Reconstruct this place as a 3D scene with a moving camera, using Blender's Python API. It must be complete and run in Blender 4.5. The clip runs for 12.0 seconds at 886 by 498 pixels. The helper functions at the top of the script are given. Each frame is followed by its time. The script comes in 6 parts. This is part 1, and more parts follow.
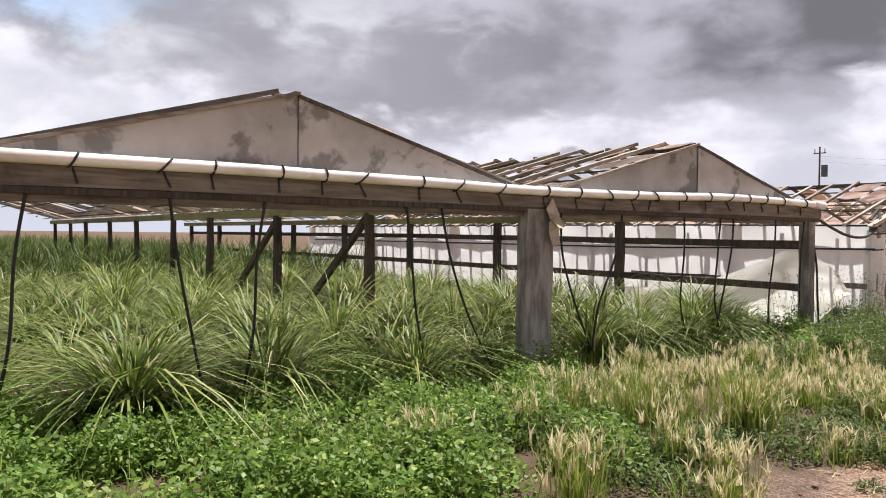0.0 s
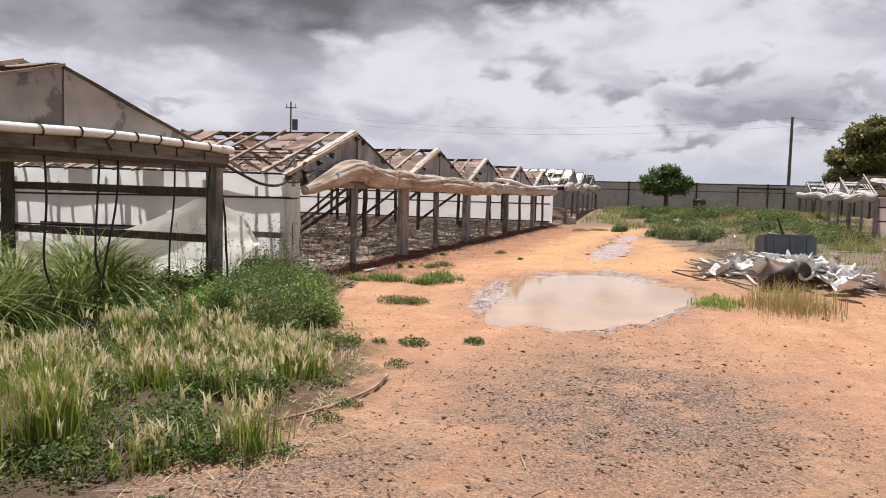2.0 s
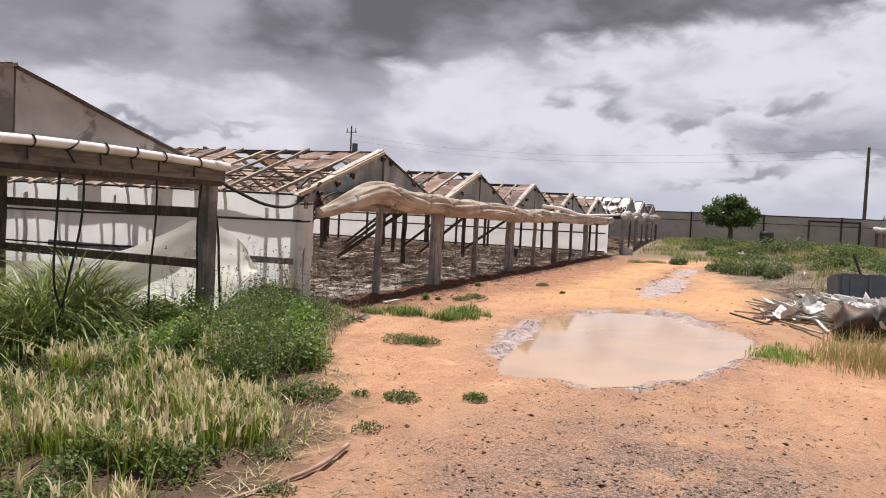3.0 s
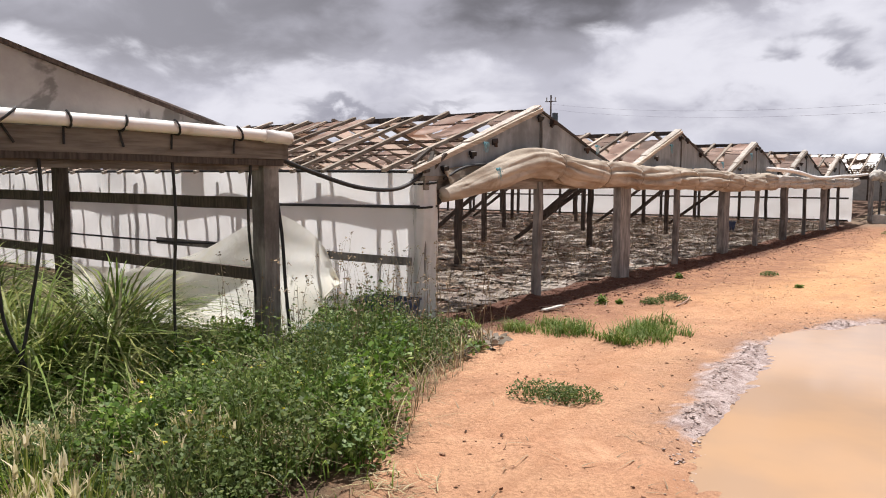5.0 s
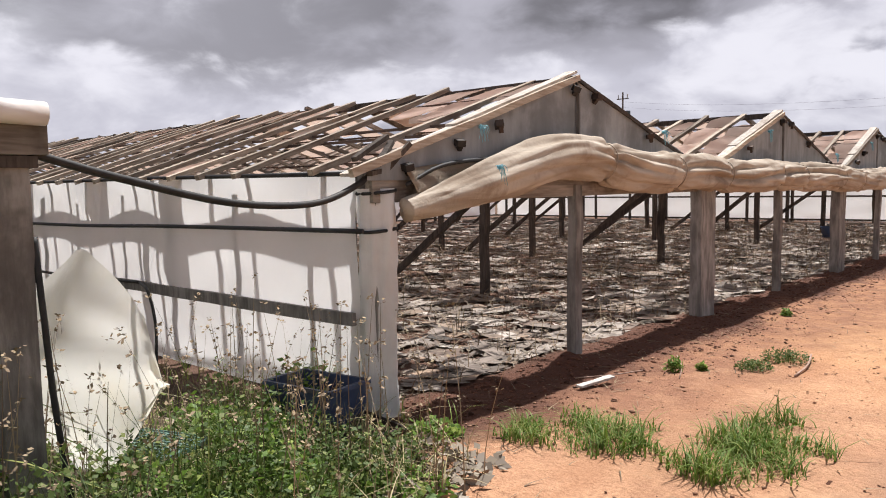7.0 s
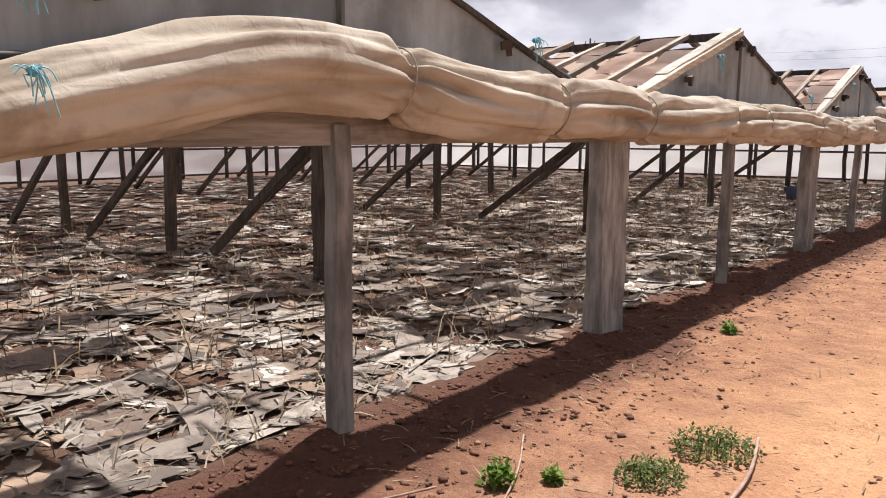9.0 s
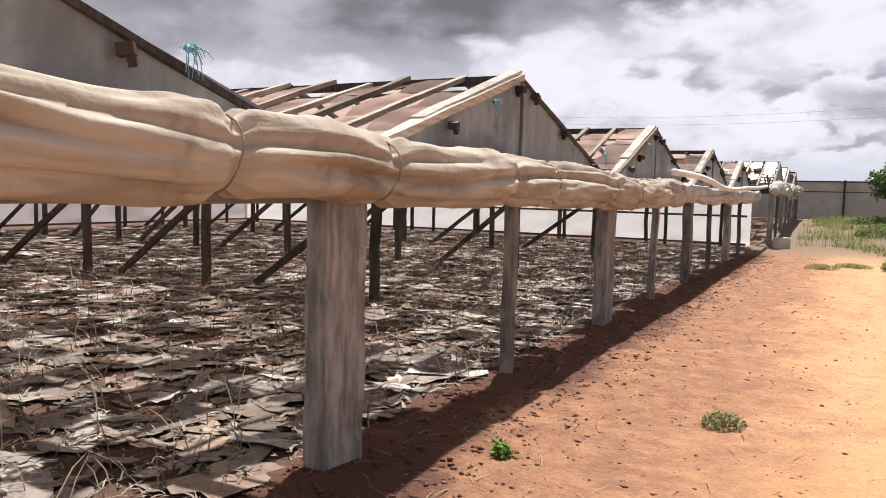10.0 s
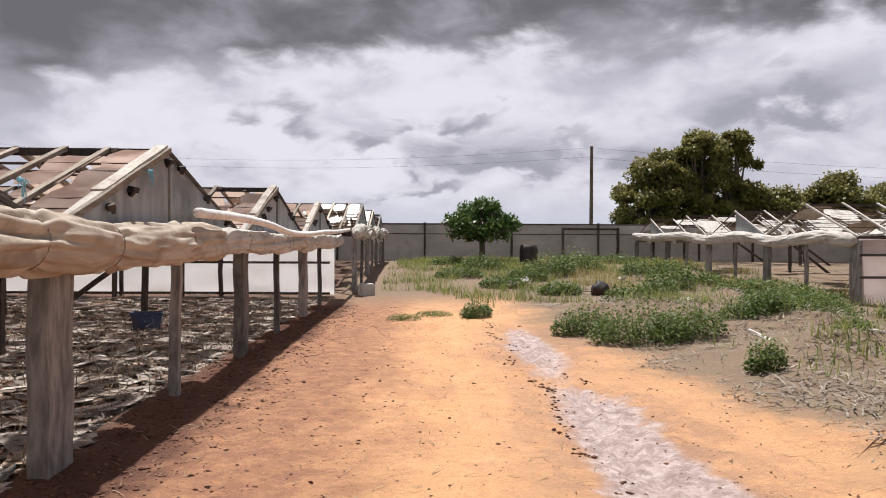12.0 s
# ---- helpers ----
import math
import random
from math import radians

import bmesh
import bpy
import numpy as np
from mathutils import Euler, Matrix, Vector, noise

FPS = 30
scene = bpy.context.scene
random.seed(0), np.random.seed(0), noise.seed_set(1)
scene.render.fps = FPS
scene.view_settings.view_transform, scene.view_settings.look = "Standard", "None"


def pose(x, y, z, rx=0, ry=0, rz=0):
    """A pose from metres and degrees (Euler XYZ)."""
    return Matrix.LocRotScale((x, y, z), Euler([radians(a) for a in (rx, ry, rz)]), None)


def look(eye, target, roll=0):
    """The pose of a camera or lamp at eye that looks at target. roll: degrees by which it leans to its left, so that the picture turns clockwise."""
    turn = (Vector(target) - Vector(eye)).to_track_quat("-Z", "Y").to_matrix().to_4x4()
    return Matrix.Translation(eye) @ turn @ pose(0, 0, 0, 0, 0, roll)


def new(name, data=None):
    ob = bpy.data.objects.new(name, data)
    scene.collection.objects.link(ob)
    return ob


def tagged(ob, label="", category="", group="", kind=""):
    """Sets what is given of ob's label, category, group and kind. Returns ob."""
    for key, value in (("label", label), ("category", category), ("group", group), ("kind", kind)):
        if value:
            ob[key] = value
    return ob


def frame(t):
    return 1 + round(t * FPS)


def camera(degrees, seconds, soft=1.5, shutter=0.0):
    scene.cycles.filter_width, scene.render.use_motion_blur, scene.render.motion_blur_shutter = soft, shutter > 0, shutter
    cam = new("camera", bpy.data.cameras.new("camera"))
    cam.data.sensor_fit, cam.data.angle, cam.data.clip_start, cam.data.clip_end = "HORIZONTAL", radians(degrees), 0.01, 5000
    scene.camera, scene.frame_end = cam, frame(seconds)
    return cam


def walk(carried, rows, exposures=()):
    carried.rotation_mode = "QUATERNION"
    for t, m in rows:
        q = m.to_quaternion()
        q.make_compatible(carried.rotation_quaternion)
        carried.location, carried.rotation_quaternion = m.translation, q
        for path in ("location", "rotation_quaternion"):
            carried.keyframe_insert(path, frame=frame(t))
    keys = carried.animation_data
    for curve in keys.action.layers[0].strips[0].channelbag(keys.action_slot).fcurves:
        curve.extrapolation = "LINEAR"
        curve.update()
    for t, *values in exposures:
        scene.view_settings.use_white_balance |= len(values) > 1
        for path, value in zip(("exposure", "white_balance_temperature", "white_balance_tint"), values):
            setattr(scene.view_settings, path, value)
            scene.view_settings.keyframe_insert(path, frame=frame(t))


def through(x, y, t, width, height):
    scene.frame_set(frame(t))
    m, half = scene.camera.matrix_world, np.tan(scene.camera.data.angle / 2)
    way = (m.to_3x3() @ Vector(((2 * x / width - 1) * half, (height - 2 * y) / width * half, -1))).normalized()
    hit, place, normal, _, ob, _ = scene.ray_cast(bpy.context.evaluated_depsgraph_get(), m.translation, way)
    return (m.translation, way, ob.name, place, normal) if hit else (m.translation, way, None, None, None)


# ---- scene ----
cam = camera(60.2, 12.0, soft=1.0)
PATH = [
    (0, (-0.198, 0.739, 1.369), (-1.813, 1.917, 1.332), 0.6),
    (0.5, (-0.074, 1.003, 1.446), (-1.341, 2.547, 1.337), 0.4),
    (1, (-0.121, 1.328, 1.4), (-1.064, 3.085, 1.246), -0.0),
    (1.5, (-0.15, 1.842, 1.385), (-0.815, 3.72, 1.208), 0.6),
    (2, (-0.139, 2.441, 1.367), (-0.714, 4.351, 1.219), 1.6),
    (2.5, (-0.102, 3.014, 1.402), (-0.726, 4.911, 1.293), 1.7),
    (3, (-0.03, 3.693, 1.38), (-0.756, 5.555, 1.294), 2.8),
    (3.5, (-0.06, 4.433, 1.421), (-0.934, 6.228, 1.313), 3.0),
    (5.5, (-1.087, 7.433, 1.463), (-2.351, 8.974, 1.302), -0.6),
    (6, (-1.342, 8.256, 1.427), (-2.661, 9.753, 1.289), -1.0),
    (6.5, (-1.728, 8.889, 1.484), (-3.058, 10.375, 1.335), -1.3),
    (8.5, (-2.829, 11.799, 1.448), (-4.196, 13.243, 1.236), 1.0),
    (9, (-3.012, 12.682, 1.44), (-4.282, 14.198, 1.143), 0.2),
    (9.5, (-3.24, 13.479, 1.486), (-4.355, 15.121, 1.24), 0.8),
    (10, (-3.305, 14.355, 1.468), (-4.222, 16.125, 1.316), 1.5),
    (10.5, (-3.432, 15.189, 1.495), (-4.128, 17.062, 1.415), 1.0),
    (11, (-3.352, 15.995, 1.496), (-3.791, 17.943, 1.4), 0.7),
    (11.5, (-3.26, 16.788, 1.459), (-3.536, 18.767, 1.38), -0.2),
    (12, (-3.183, 17.698, 1.544), (-3.136, 19.697, 1.523), 0.3),
]
walk(cam, [(t, look(eye, target, roll)) for t, eye, target, roll in PATH], exposures=[(0, 1.05), (1.0, 0.9), (2.0, 0.7), (3.5, 0.68), (5.5, 0.82), (8.5, 0.92), (9.5, 1.02), (10.5, 0.85), (12, 0.75)])

# ---------------------------------------------------------------- sky and sun
SUN_EL, SUN_AZ = radians(66), radians(-11)
sun_data = bpy.data.lights.new("sun", "SUN")
sun_data.energy, sun_data.angle, sun_data.color = 4.0, radians(1.2), (1.0, 0.975, 0.945)
sun = new("sun", sun_data)
sun_from = Vector((math.sin(SUN_AZ) * math.cos(SUN_EL), math.cos(SUN_AZ) * math.cos(SUN_EL), math.sin(SUN_EL)))
sun.matrix_world = look(sun_from * 60, (0, 0, 0))

world = bpy.data.worlds.new("cloudy_sky")
scene.world = world
world.use_nodes = True
wt = world.node_tree
wt.nodes.clear()


def wmath(op, a, b=None, c=None, clamp=False):
    n = wt.nodes.new("ShaderNodeMath")
    n.operation, n.use_clamp = op, clamp
    for i, v in enumerate((a, b, c)):
        if v is None:
            continue
        if isinstance(v, (int, float)):
            n.inputs[i].default_value = v
        else:
            wt.links.new(v, n.inputs[i])
    return n.outputs[0]


def wsmooth(v, lo, hi):
    n = wt.nodes.new("ShaderNodeMapRange")
    n.interpolation_type = "SMOOTHSTEP"
    n.inputs["From Min"].default_value, n.inputs["From Max"].default_value = lo, hi
    wt.links.new(v, n.inputs["Value"])
    return n.outputs["Result"]


def wmix(f, a, b):
    n = wt.nodes.new("ShaderNodeMix")
    n.data_type = "RGBA"
    wt.links.new(f, n.inputs[0])
    for i, v in ((6, a), (7, b)):
        if isinstance(v, tuple):
            n.inputs[i].default_value = (*v, 1)
        else:
            wt.links.new(v, n.inputs[i])
    return n.outputs[2]


sky = wt.nodes.new("ShaderNodeTexSky")
sky.sky_type, sky.sun_disc, sky.sun_elevation, sky.sun_rotation = "NISHITA", False, SUN_EL, SUN_AZ
coords = wt.nodes.new("ShaderNodeTexCoord")
split = wt.nodes.new("ShaderNodeSeparateXYZ")
wt.links.new(coords.outputs["Generated"], split.inputs[0])
up = wmath("MAXIMUM", split.outputs[2], 0.0)
plane = wt.nodes.new("ShaderNodeCombineXYZ")
wt.links.new(split.outputs[0], plane.inputs[0])
wt.links.new(split.outputs[1], plane.inputs[1])
wt.links.new(wmath("MULTIPLY", up, 2.0), plane.inputs[2])


def wnoise(scale, detail, rough, off, distortion=0.0):
    mp = wt.nodes.new("ShaderNodeMapping")
    mp.inputs["Location"].default_value = off
    wt.links.new(plane.outputs[0], mp.inputs["Vector"])
    n = wt.nodes.new("ShaderNodeTexNoise")
    n.inputs["Scale"].default_value, n.inputs["Detail"].default_value = scale, detail
    n.inputs["Roughness"].default_value, n.inputs["Distortion"].default_value = rough, distortion
    wt.links.new(mp.outputs[0], n.inputs["Vector"])
    return n.outputs["Fac"]


mid = wnoise(4.6, 6, 0.5, (7.3, -2.2, 1.1), 0.25)
puffs = wnoise(10.5, 8, 0.54, (1.3, 5.2, 0.6), 0.3)
wide = wnoise(3.0, 4, 0.5, (2.2, 8.1, 3.0), 0.2)
bearing = wmath("MULTIPLY", wmath("ARCTAN2", split.outputs[0], split.outputs[1]), 57.2958)
height = wmath("MULTIPLY", wmath("ARCSINE", split.outputs[2]), 57.2958)


def wblob(az, el, raz, rel):
    """A soft-edged cloud mass at a bearing and a height in degrees."""
    a = wmath("DIVIDE", wmath("SUBTRACT", wmath("ADD", bearing, wmath("MULTIPLY", wmath("SUBTRACT", mid, 0.5), 42.0)), az), raz)
    e = wmath("DIVIDE", wmath("SUBTRACT", wmath("ADD", height, wmath("MULTIPLY", wmath("SUBTRACT", puffs, 0.5), 11.0)), el), rel)
    d = wmath("ADD", wmath("MULTIPLY", a, a), wmath("MULTIPLY", e, e))
    return wmath("EXPONENT", wmath("MULTIPLY", d, -1.0))


# the lower edge of the heavy cloud deck, by bearing
deck = wt.nodes.new("ShaderNodeValToRGB")
deck.color_ramp.interpolation = "B_SPLINE"
stops = ((-95, 14.5), (-76, 11.5), (-58, 7.5), (-47, 9.0), (-33, 10.2), (-20, 11.6), (-8, 12.6), (4, 14.2), (11, 13.2), (20, 16.0), (40, 13.0), (70, 15.0))
while len(deck.color_ramp.elements) < len(stops):
    deck.color_ramp.elements.new(0.5)
for e, (az, el) in zip(deck.color_ramp.elements, stops):
    e.position, e.color = (az + 180) / 360, (el / 20, el / 20, el / 20, 1)
wt.links.new(wmath("DIVIDE", wmath("ADD", bearing, 180.0), 360.0), deck.inputs[0])
above = wmath("SUBTRACT", height, wmath("MULTIPLY", deck.outputs[0], 20.0))
ragged = wmath("ADD", wmath("MULTIPLY", wmath("SUBTRACT", mid, 0.5), 9.0), wmath("MULTIPLY", wmath("SUBTRACT", puffs, 0.5), 7.0))
heavy = wsmooth(wmath("ADD", above, ragged), -1.6, 1.2)
# grey shreds below the deck
shred = None
for az, el, raz, rel in ((6, 6.3, 10, 1.5), (19, 7.0, 7, 1.6), (-8.5, 7.2, 4.5, 1.5), (-18, 8.6, 4.0, 2.2), (-2, 8.4, 5, 1.2), (27, 10, 9, 2.0), (-45, 5.0, 9, 1.0), (-3, 3.9, 6, 0.9)):
    b = wblob(az, el, raz, rel)
    shred = b if shred is None else wmath("MAXIMUM", shred, b)
shred = wsmooth(wmath("ADD", wmath("MULTIPLY", shred, 0.5), wmath("MULTIPLY", wmath("ADD", wmath("MULTIPLY", mid, 0.4), wmath("MULTIPLY", puffs, 0.6)), 0.95)), 0.56, 0.98)
light_cloud = wmix(wsmooth(wmath("ADD", wmath("MULTIPLY", mid, 0.5), wmath("MULTIPLY", puffs, 0.5)), 0.38, 0.60), (0.475, 0.47, 0.515), (0.33, 0.326, 0.375))
light_cloud = wmix(shred, light_cloud, (0.225, 0.223, 0.262))
dark_cloud = wmix(wsmooth(wmath("ADD", wmath("MULTIPLY", wide, 0.5), wmath("ADD", wmath("MULTIPLY", mid, 0.25), wmath("MULTIPLY", puffs, 0.25))), 0.42, 0.60), (0.094, 0.091, 0.103), (0.275, 0.27, 0.31))
dark_cloud = wmix(wmath("MULTIPLY", wsmooth(wmath("MULTIPLY", bearing, -1.0), 28.0, 62.0), 0.5), dark_cloud, (0.30, 0.296, 0.335))
cloud = wmix(heavy, light_cloud, dark_cloud)
# it is lighter and broken towards the left end of the deck
cloud = wmix(wmath("MULTIPLY", wmath("MAXIMUM", wblob(-84, 13, 9, 5), wmath("MULTIPLY", wblob(-60, 16.5, 10, 2.0), 0.7)), wsmooth(puffs, 0.35, 0.6)), cloud, (0.42, 0.425, 0.46))
low = wsmooth(up, 0.0, 0.075)
cloud = wmix(low, (0.34, 0.35, 0.41), cloud)
overcast = wt.nodes.new("ShaderNodeBackground")
wt.links.new(cloud, overcast.inputs[0])
overcast.inputs[1].default_value = 1.0
clear = wt.nodes.new("ShaderNodeBackground")
wt.links.new(sky.outputs[0], clear.inputs[0])
clear.inputs[1].default_value = 0.12
both = wt.nodes.new("ShaderNodeMixShader")
wt.links.new(wmath("SUBTRACT", 1.0, wmath("MULTIPLY", wblob(-83, 15.5, 7, 2.2), wsmooth(mid, 0.42, 0.56))), both.inputs[0])
wt.links.new(clear.outputs[0], both.inputs[1])
wt.links.new(overcast.outputs[0], both.inputs[2])
wout = wt.nodes.new("ShaderNodeOutputWorld")
wt.links.new(both.outputs[0], wout.inputs[0])


# ---------------------------------------------------------------- materials
class Nodes:
    """Short hand for one material's node tree."""

    def __init__(self, name):
        self.mat = bpy.data.materials.new(name)
        self.mat.use_nodes = True
        self.t = self.mat.node_tree
        self.b = self.t.nodes["Principled BSDF"]
        self.b.inputs["Specular IOR Level"].default_value = 0.3

    def put(self, sock, v):
        if hasattr(v, "is_output"):
            self.t.links.new(v, sock)
        elif isinstance(v, tuple) and len(v) == 3 and sock.type == "RGBA":
            sock.default_value = (*v, 1)
        else:
            sock.default_value = v

    def math(self, op, a, b=0.0, clamp=False):
        n = self.t.nodes.new("ShaderNodeMath")
        n.operation, n.use_clamp = op, clamp
        self.put(n.inputs[0], a)
        self.put(n.inputs[1], b)
        return n.outputs[0]

    def step(self, v, lo, hi, a=0.0, b=1.0):
        n = self.t.nodes.new("ShaderNodeMapRange")
        n.interpolation_type = "SMOOTHSTEP"
        for k, x in (("Value", v), ("From Min", lo), ("From Max", hi), ("To Min", a), ("To Max", b)):
            self.put(n.inputs[k], x)
        return n.outputs["Result"]

    def mix(self, f, a, b, blend="MIX"):
        n = self.t.nodes.new("ShaderNodeMix")
        n.data_type, n.blend_type = "RGBA", blend
        self.put(n.inputs[0], f)
        self.put(n.inputs[6], a)
        self.put(n.inputs[7], b)
        return n.outputs[2]

    def place(self, stretch=(1, 1, 1), shuffle=True):
        tc = self.t.nodes.new("ShaderNodeTexCoord")
        mp = self.t.nodes.new("ShaderNodeMapping")
        mp.inputs["Scale"].default_value = stretch
        self.put(mp.inputs["Vector"], tc.outputs["Object"])
        if shuffle:
            oi = self.t.nodes.new("ShaderNodeObjectInfo")
            cv = self.t.nodes.new("ShaderNodeCombineXYZ")
            r = self.math("MULTIPLY", oi.outputs["Random"], 37.0)
            for i in range(3):
                self.put(cv.inputs[i], r)
            self.put(mp.inputs["Location"], cv.outputs[0])
        return mp.outputs[0]

    def noise(self, at, scale, detail=5.0, rough=0.55, distortion=0.0):
        n = self.t.nodes.new("ShaderNodeTexNoise")
        for k, x in (("Vector", at), ("Scale", scale), ("Detail", detail), ("Roughness", rough), ("Distortion", distortion)):
            self.put(n.inputs[k], x)
        return n.outputs["Fac"]

    def bump(self, height, strength, distance=0.01):
        n = self.t.nodes.new("ShaderNodeBump")
        self.put(n.inputs["Height"], height)
        n.inputs["Strength"].default_value, n.inputs["Distance"].default_value = strength, distance
        self.put(self.b.inputs["Normal"], n.outputs[0])

    def island(self):
        return self.t.nodes.new("ShaderNodeNewGeometry").outputs["Random Per Island"]

    def object_random(self):
        return self.t.nodes.new("ShaderNodeObjectInfo").outputs["Random"]

    def ramp(self, f, *stops):
        n = self.t.nodes.new("ShaderNodeValToRGB")
        el = n.color_ramp.elements
        while len(el) < len(stops):
            el.new(0.5)
        for e, (p, c) in zip(el, stops):
            e.position, e.color = p, (*c, 1)
        self.put(n.inputs[0], f)
        return n.outputs[0]

    def done(self, colour, rough=0.8, metal=0.0):
        self.put(self.b.inputs["Base Color"], colour)
        self.put(self.b.inputs["Roughness"], rough)
        self.put(self.b.inputs["Metallic"], metal)
        return self.mat


def surface(name, a, b, stain, scale=6.0, stretch=(1, 1, 1), rough=0.85, bump=0.3, vary=0.25, fine=60.0, metal=0.0, blots=(0.5, 0.72)):
    """Grain between two colours, larger stains, fine relief and a tone of its own for each object."""
    m = Nodes(name)
    at = m.place(stretch)
    grain = m.noise(at, scale, 7, 0.62)
    c = m.mix(m.step(grain, 0.32, 0.68), a, b)
    blot = m.noise(m.place((1, 1, 1)), 1.7, 5, 0.6, 0.4)
    c = m.mix(m.step(blot, blots[0], blots[1], 0.0, 0.75), c, stain)
    tone = m.math("ADD", m.math("MULTIPLY", m.object_random(), vary * 2), 1 - vary)
    grey = m.t.nodes.new("ShaderNodeCombineColor")
    for i in range(3):
        m.put(grey.inputs[i], tone)
    c = m.mix(1.0, c, grey.outputs[0], "MULTIPLY")
    m.bump(m.math("ADD", grain, m.math("MULTIPLY", m.noise(at, fine, 3), 0.4)), bump, 0.008)
    return m.done(c, rough, metal)


def islands(name, *colours, rough=0.7, through=0.0, spread=0.35, bump=0.0):
    """Blades, leaves and scraps: each loose piece picks its tone."""
    m = Nodes(name)
    k = len(colours)
    c = m.ramp(m.math("FRACT", m.math("ADD", m.island(), m.object_random())), *[(i / (k - 1), q) for i, q in enumerate(colours)])
    patch = m.noise(m.place((1, 1, 1), False), 0.9, 4)
    c = m.mix(m.step(patch, 0.35, 0.7, 0.0, spread), c, colours[-1])
    if bump:
        # stains and creases across each piece
        grime = m.noise(m.place((1, 1, 1), False), 7, 6, 0.65, 0.4)
        c = m.mix(m.step(grime, 0.44, 0.62, 0.0, 0.65), c, (0.11, 0.085, 0.07))
        m.bump(m.noise(m.place((1, 1, 1), False), 25, 4), bump, 0.01)
    m.done(c, rough)
    if through:
        tr = m.t.nodes.new("ShaderNodeBsdfTranslucent")
        m.put(tr.inputs[0], c)
        mx = m.t.nodes.new("ShaderNodeMixShader")
        mx.inputs[0].default_value = through
        m.t.links.new(m.b.outputs[0], mx.inputs[1])
        m.t.links.new(tr.outputs[0], mx.inputs[2])
        m.t.links.new(mx.outputs[0], m.t.nodes["Material Output"].inputs[0])
    return m.mat


def film_material(name, a, b, clear, through):
    """Thin milky plastic: scatters light on both sides and lets some straight through."""
    m = Nodes(name)
    at = m.place((1, 1, 1), False)
    dirt = m.noise(at, 1.3, 6, 0.6, 0.5)
    c = m.mix(m.step(dirt, 0.42, 0.75), a, b)
    crease = m.noise(m.place((9, 9, 1.2), False), 3, 4, 0.6)
    m.bump(m.math("ADD", crease, m.math("MULTIPLY", m.noise(at, 14, 4), 0.5)), 0.35, 0.02)
    m.done(c, 0.45)
    tr = m.t.nodes.new("ShaderNodeBsdfTranslucent")
    m.put(tr.inputs[0], c)
    cl = m.t.nodes.new("ShaderNodeBsdfTransparent")
    mx, my = m.t.nodes.new("ShaderNodeMixShader"), m.t.nodes.new("ShaderNodeMixShader")
    mx.inputs[0].default_value, my.inputs[0].default_value = through, clear
    m.t.links.new(m.b.outputs[0], mx.inputs[1])
    m.t.links.new(tr.outputs[0], mx.inputs[2])
    m.t.links.new(mx.outputs[0], my.inputs[1])
    m.t.links.new(cl.outputs[0], my.inputs[2])
    m.t.links.new(my.outputs[0], m.t.nodes["Material Output"].inputs[0])
    return m.mat


def fold_cloth(name, a, b, stain):
    """Coarse woven cloth: long soft folds, wrinkles across them and a fine weave."""
    m = Nodes(name)
    long_folds = m.noise(m.place((5, 0.7, 5)), 1.5, 3, 0.5, 0.8)
    wrinkles = m.noise(m.place((3, 4, 3)), 2.4, 5, 0.6, 0.8)
    weave = m.noise(m.place((1, 1, 1)), 260, 2)
    blot = m.noise(m.place((1, 1, 1)), 2.2, 6, 0.6, 0.5)
    # fold hollows get the darker tone, crease shade put into the colour
    c = m.mix(m.step(long_folds, 0.3, 0.7), a, b)
    c = m.mix(m.step(blot, 0.5, 0.72, 0.0, 0.7), c, stain)
    m.bump(m.math("ADD", m.math("ADD", m.math("MULTIPLY", long_folds, 1.6), wrinkles), m.math("MULTIPLY", weave, 0.04)), 0.32, 0.03)
    return m.done(c, 0.95)


M_POST = surface("weathered_grey_wood", (0.125, 0.116, 0.11), (0.275, 0.258, 0.243), (0.07, 0.06, 0.055), 3.5, (4.5, 4.5, 0.9), 0.9, 0.6, 0.38)
# dark wood, its colour lowered further to stand in for indoor shade
M_DARK = surface("shade_darkened_wood", (0.05, 0.04, 0.035), (0.11, 0.088, 0.075), (0.03, 0.024, 0.02), 5, (8, 8, 0.8), 0.9, 0.5, 0.25)
M_BOARD = surface("grey_board", (0.15, 0.125, 0.105), (0.29, 0.255, 0.22), (0.06, 0.043, 0.033), 4, (7, 0.5, 7), 0.9, 0.5, 0.4)
M_EDGE = surface("pale_edge_board", (0.36, 0.31, 0.265), (0.56, 0.51, 0.46), (0.20, 0.14, 0.105), 4, (7, 0.7, 7), 0.85, 0.35, 0.2)
M_OLIVE = surface("olive_painted_beam", (0.27, 0.25, 0.12), (0.36, 0.33, 0.18), (0.16, 0.13, 0.08), 4, (0.6, 7, 7), 0.8, 0.3, 0.15)
M_RAFTER = surface("sun_bleached_batten", (0.27, 0.21, 0.16), (0.46, 0.395, 0.325), (0.13, 0.085, 0.06), 5, (7, 0.7, 7), 0.85, 0.4, 0.55)
M_LATH = surface("brown_lath", (0.09, 0.06, 0.045), (0.19, 0.125, 0.095), (0.05, 0.035, 0.03), 5, (0.8, 7, 7), 0.9, 0.4, 0.3)
M_SHEET = surface("stained_roof_sheet", (0.24, 0.15, 0.12), (0.54, 0.42, 0.37), (0.13, 0.07, 0.05), 3, (1, 1, 1), 0.8, 0.3, 0.6)


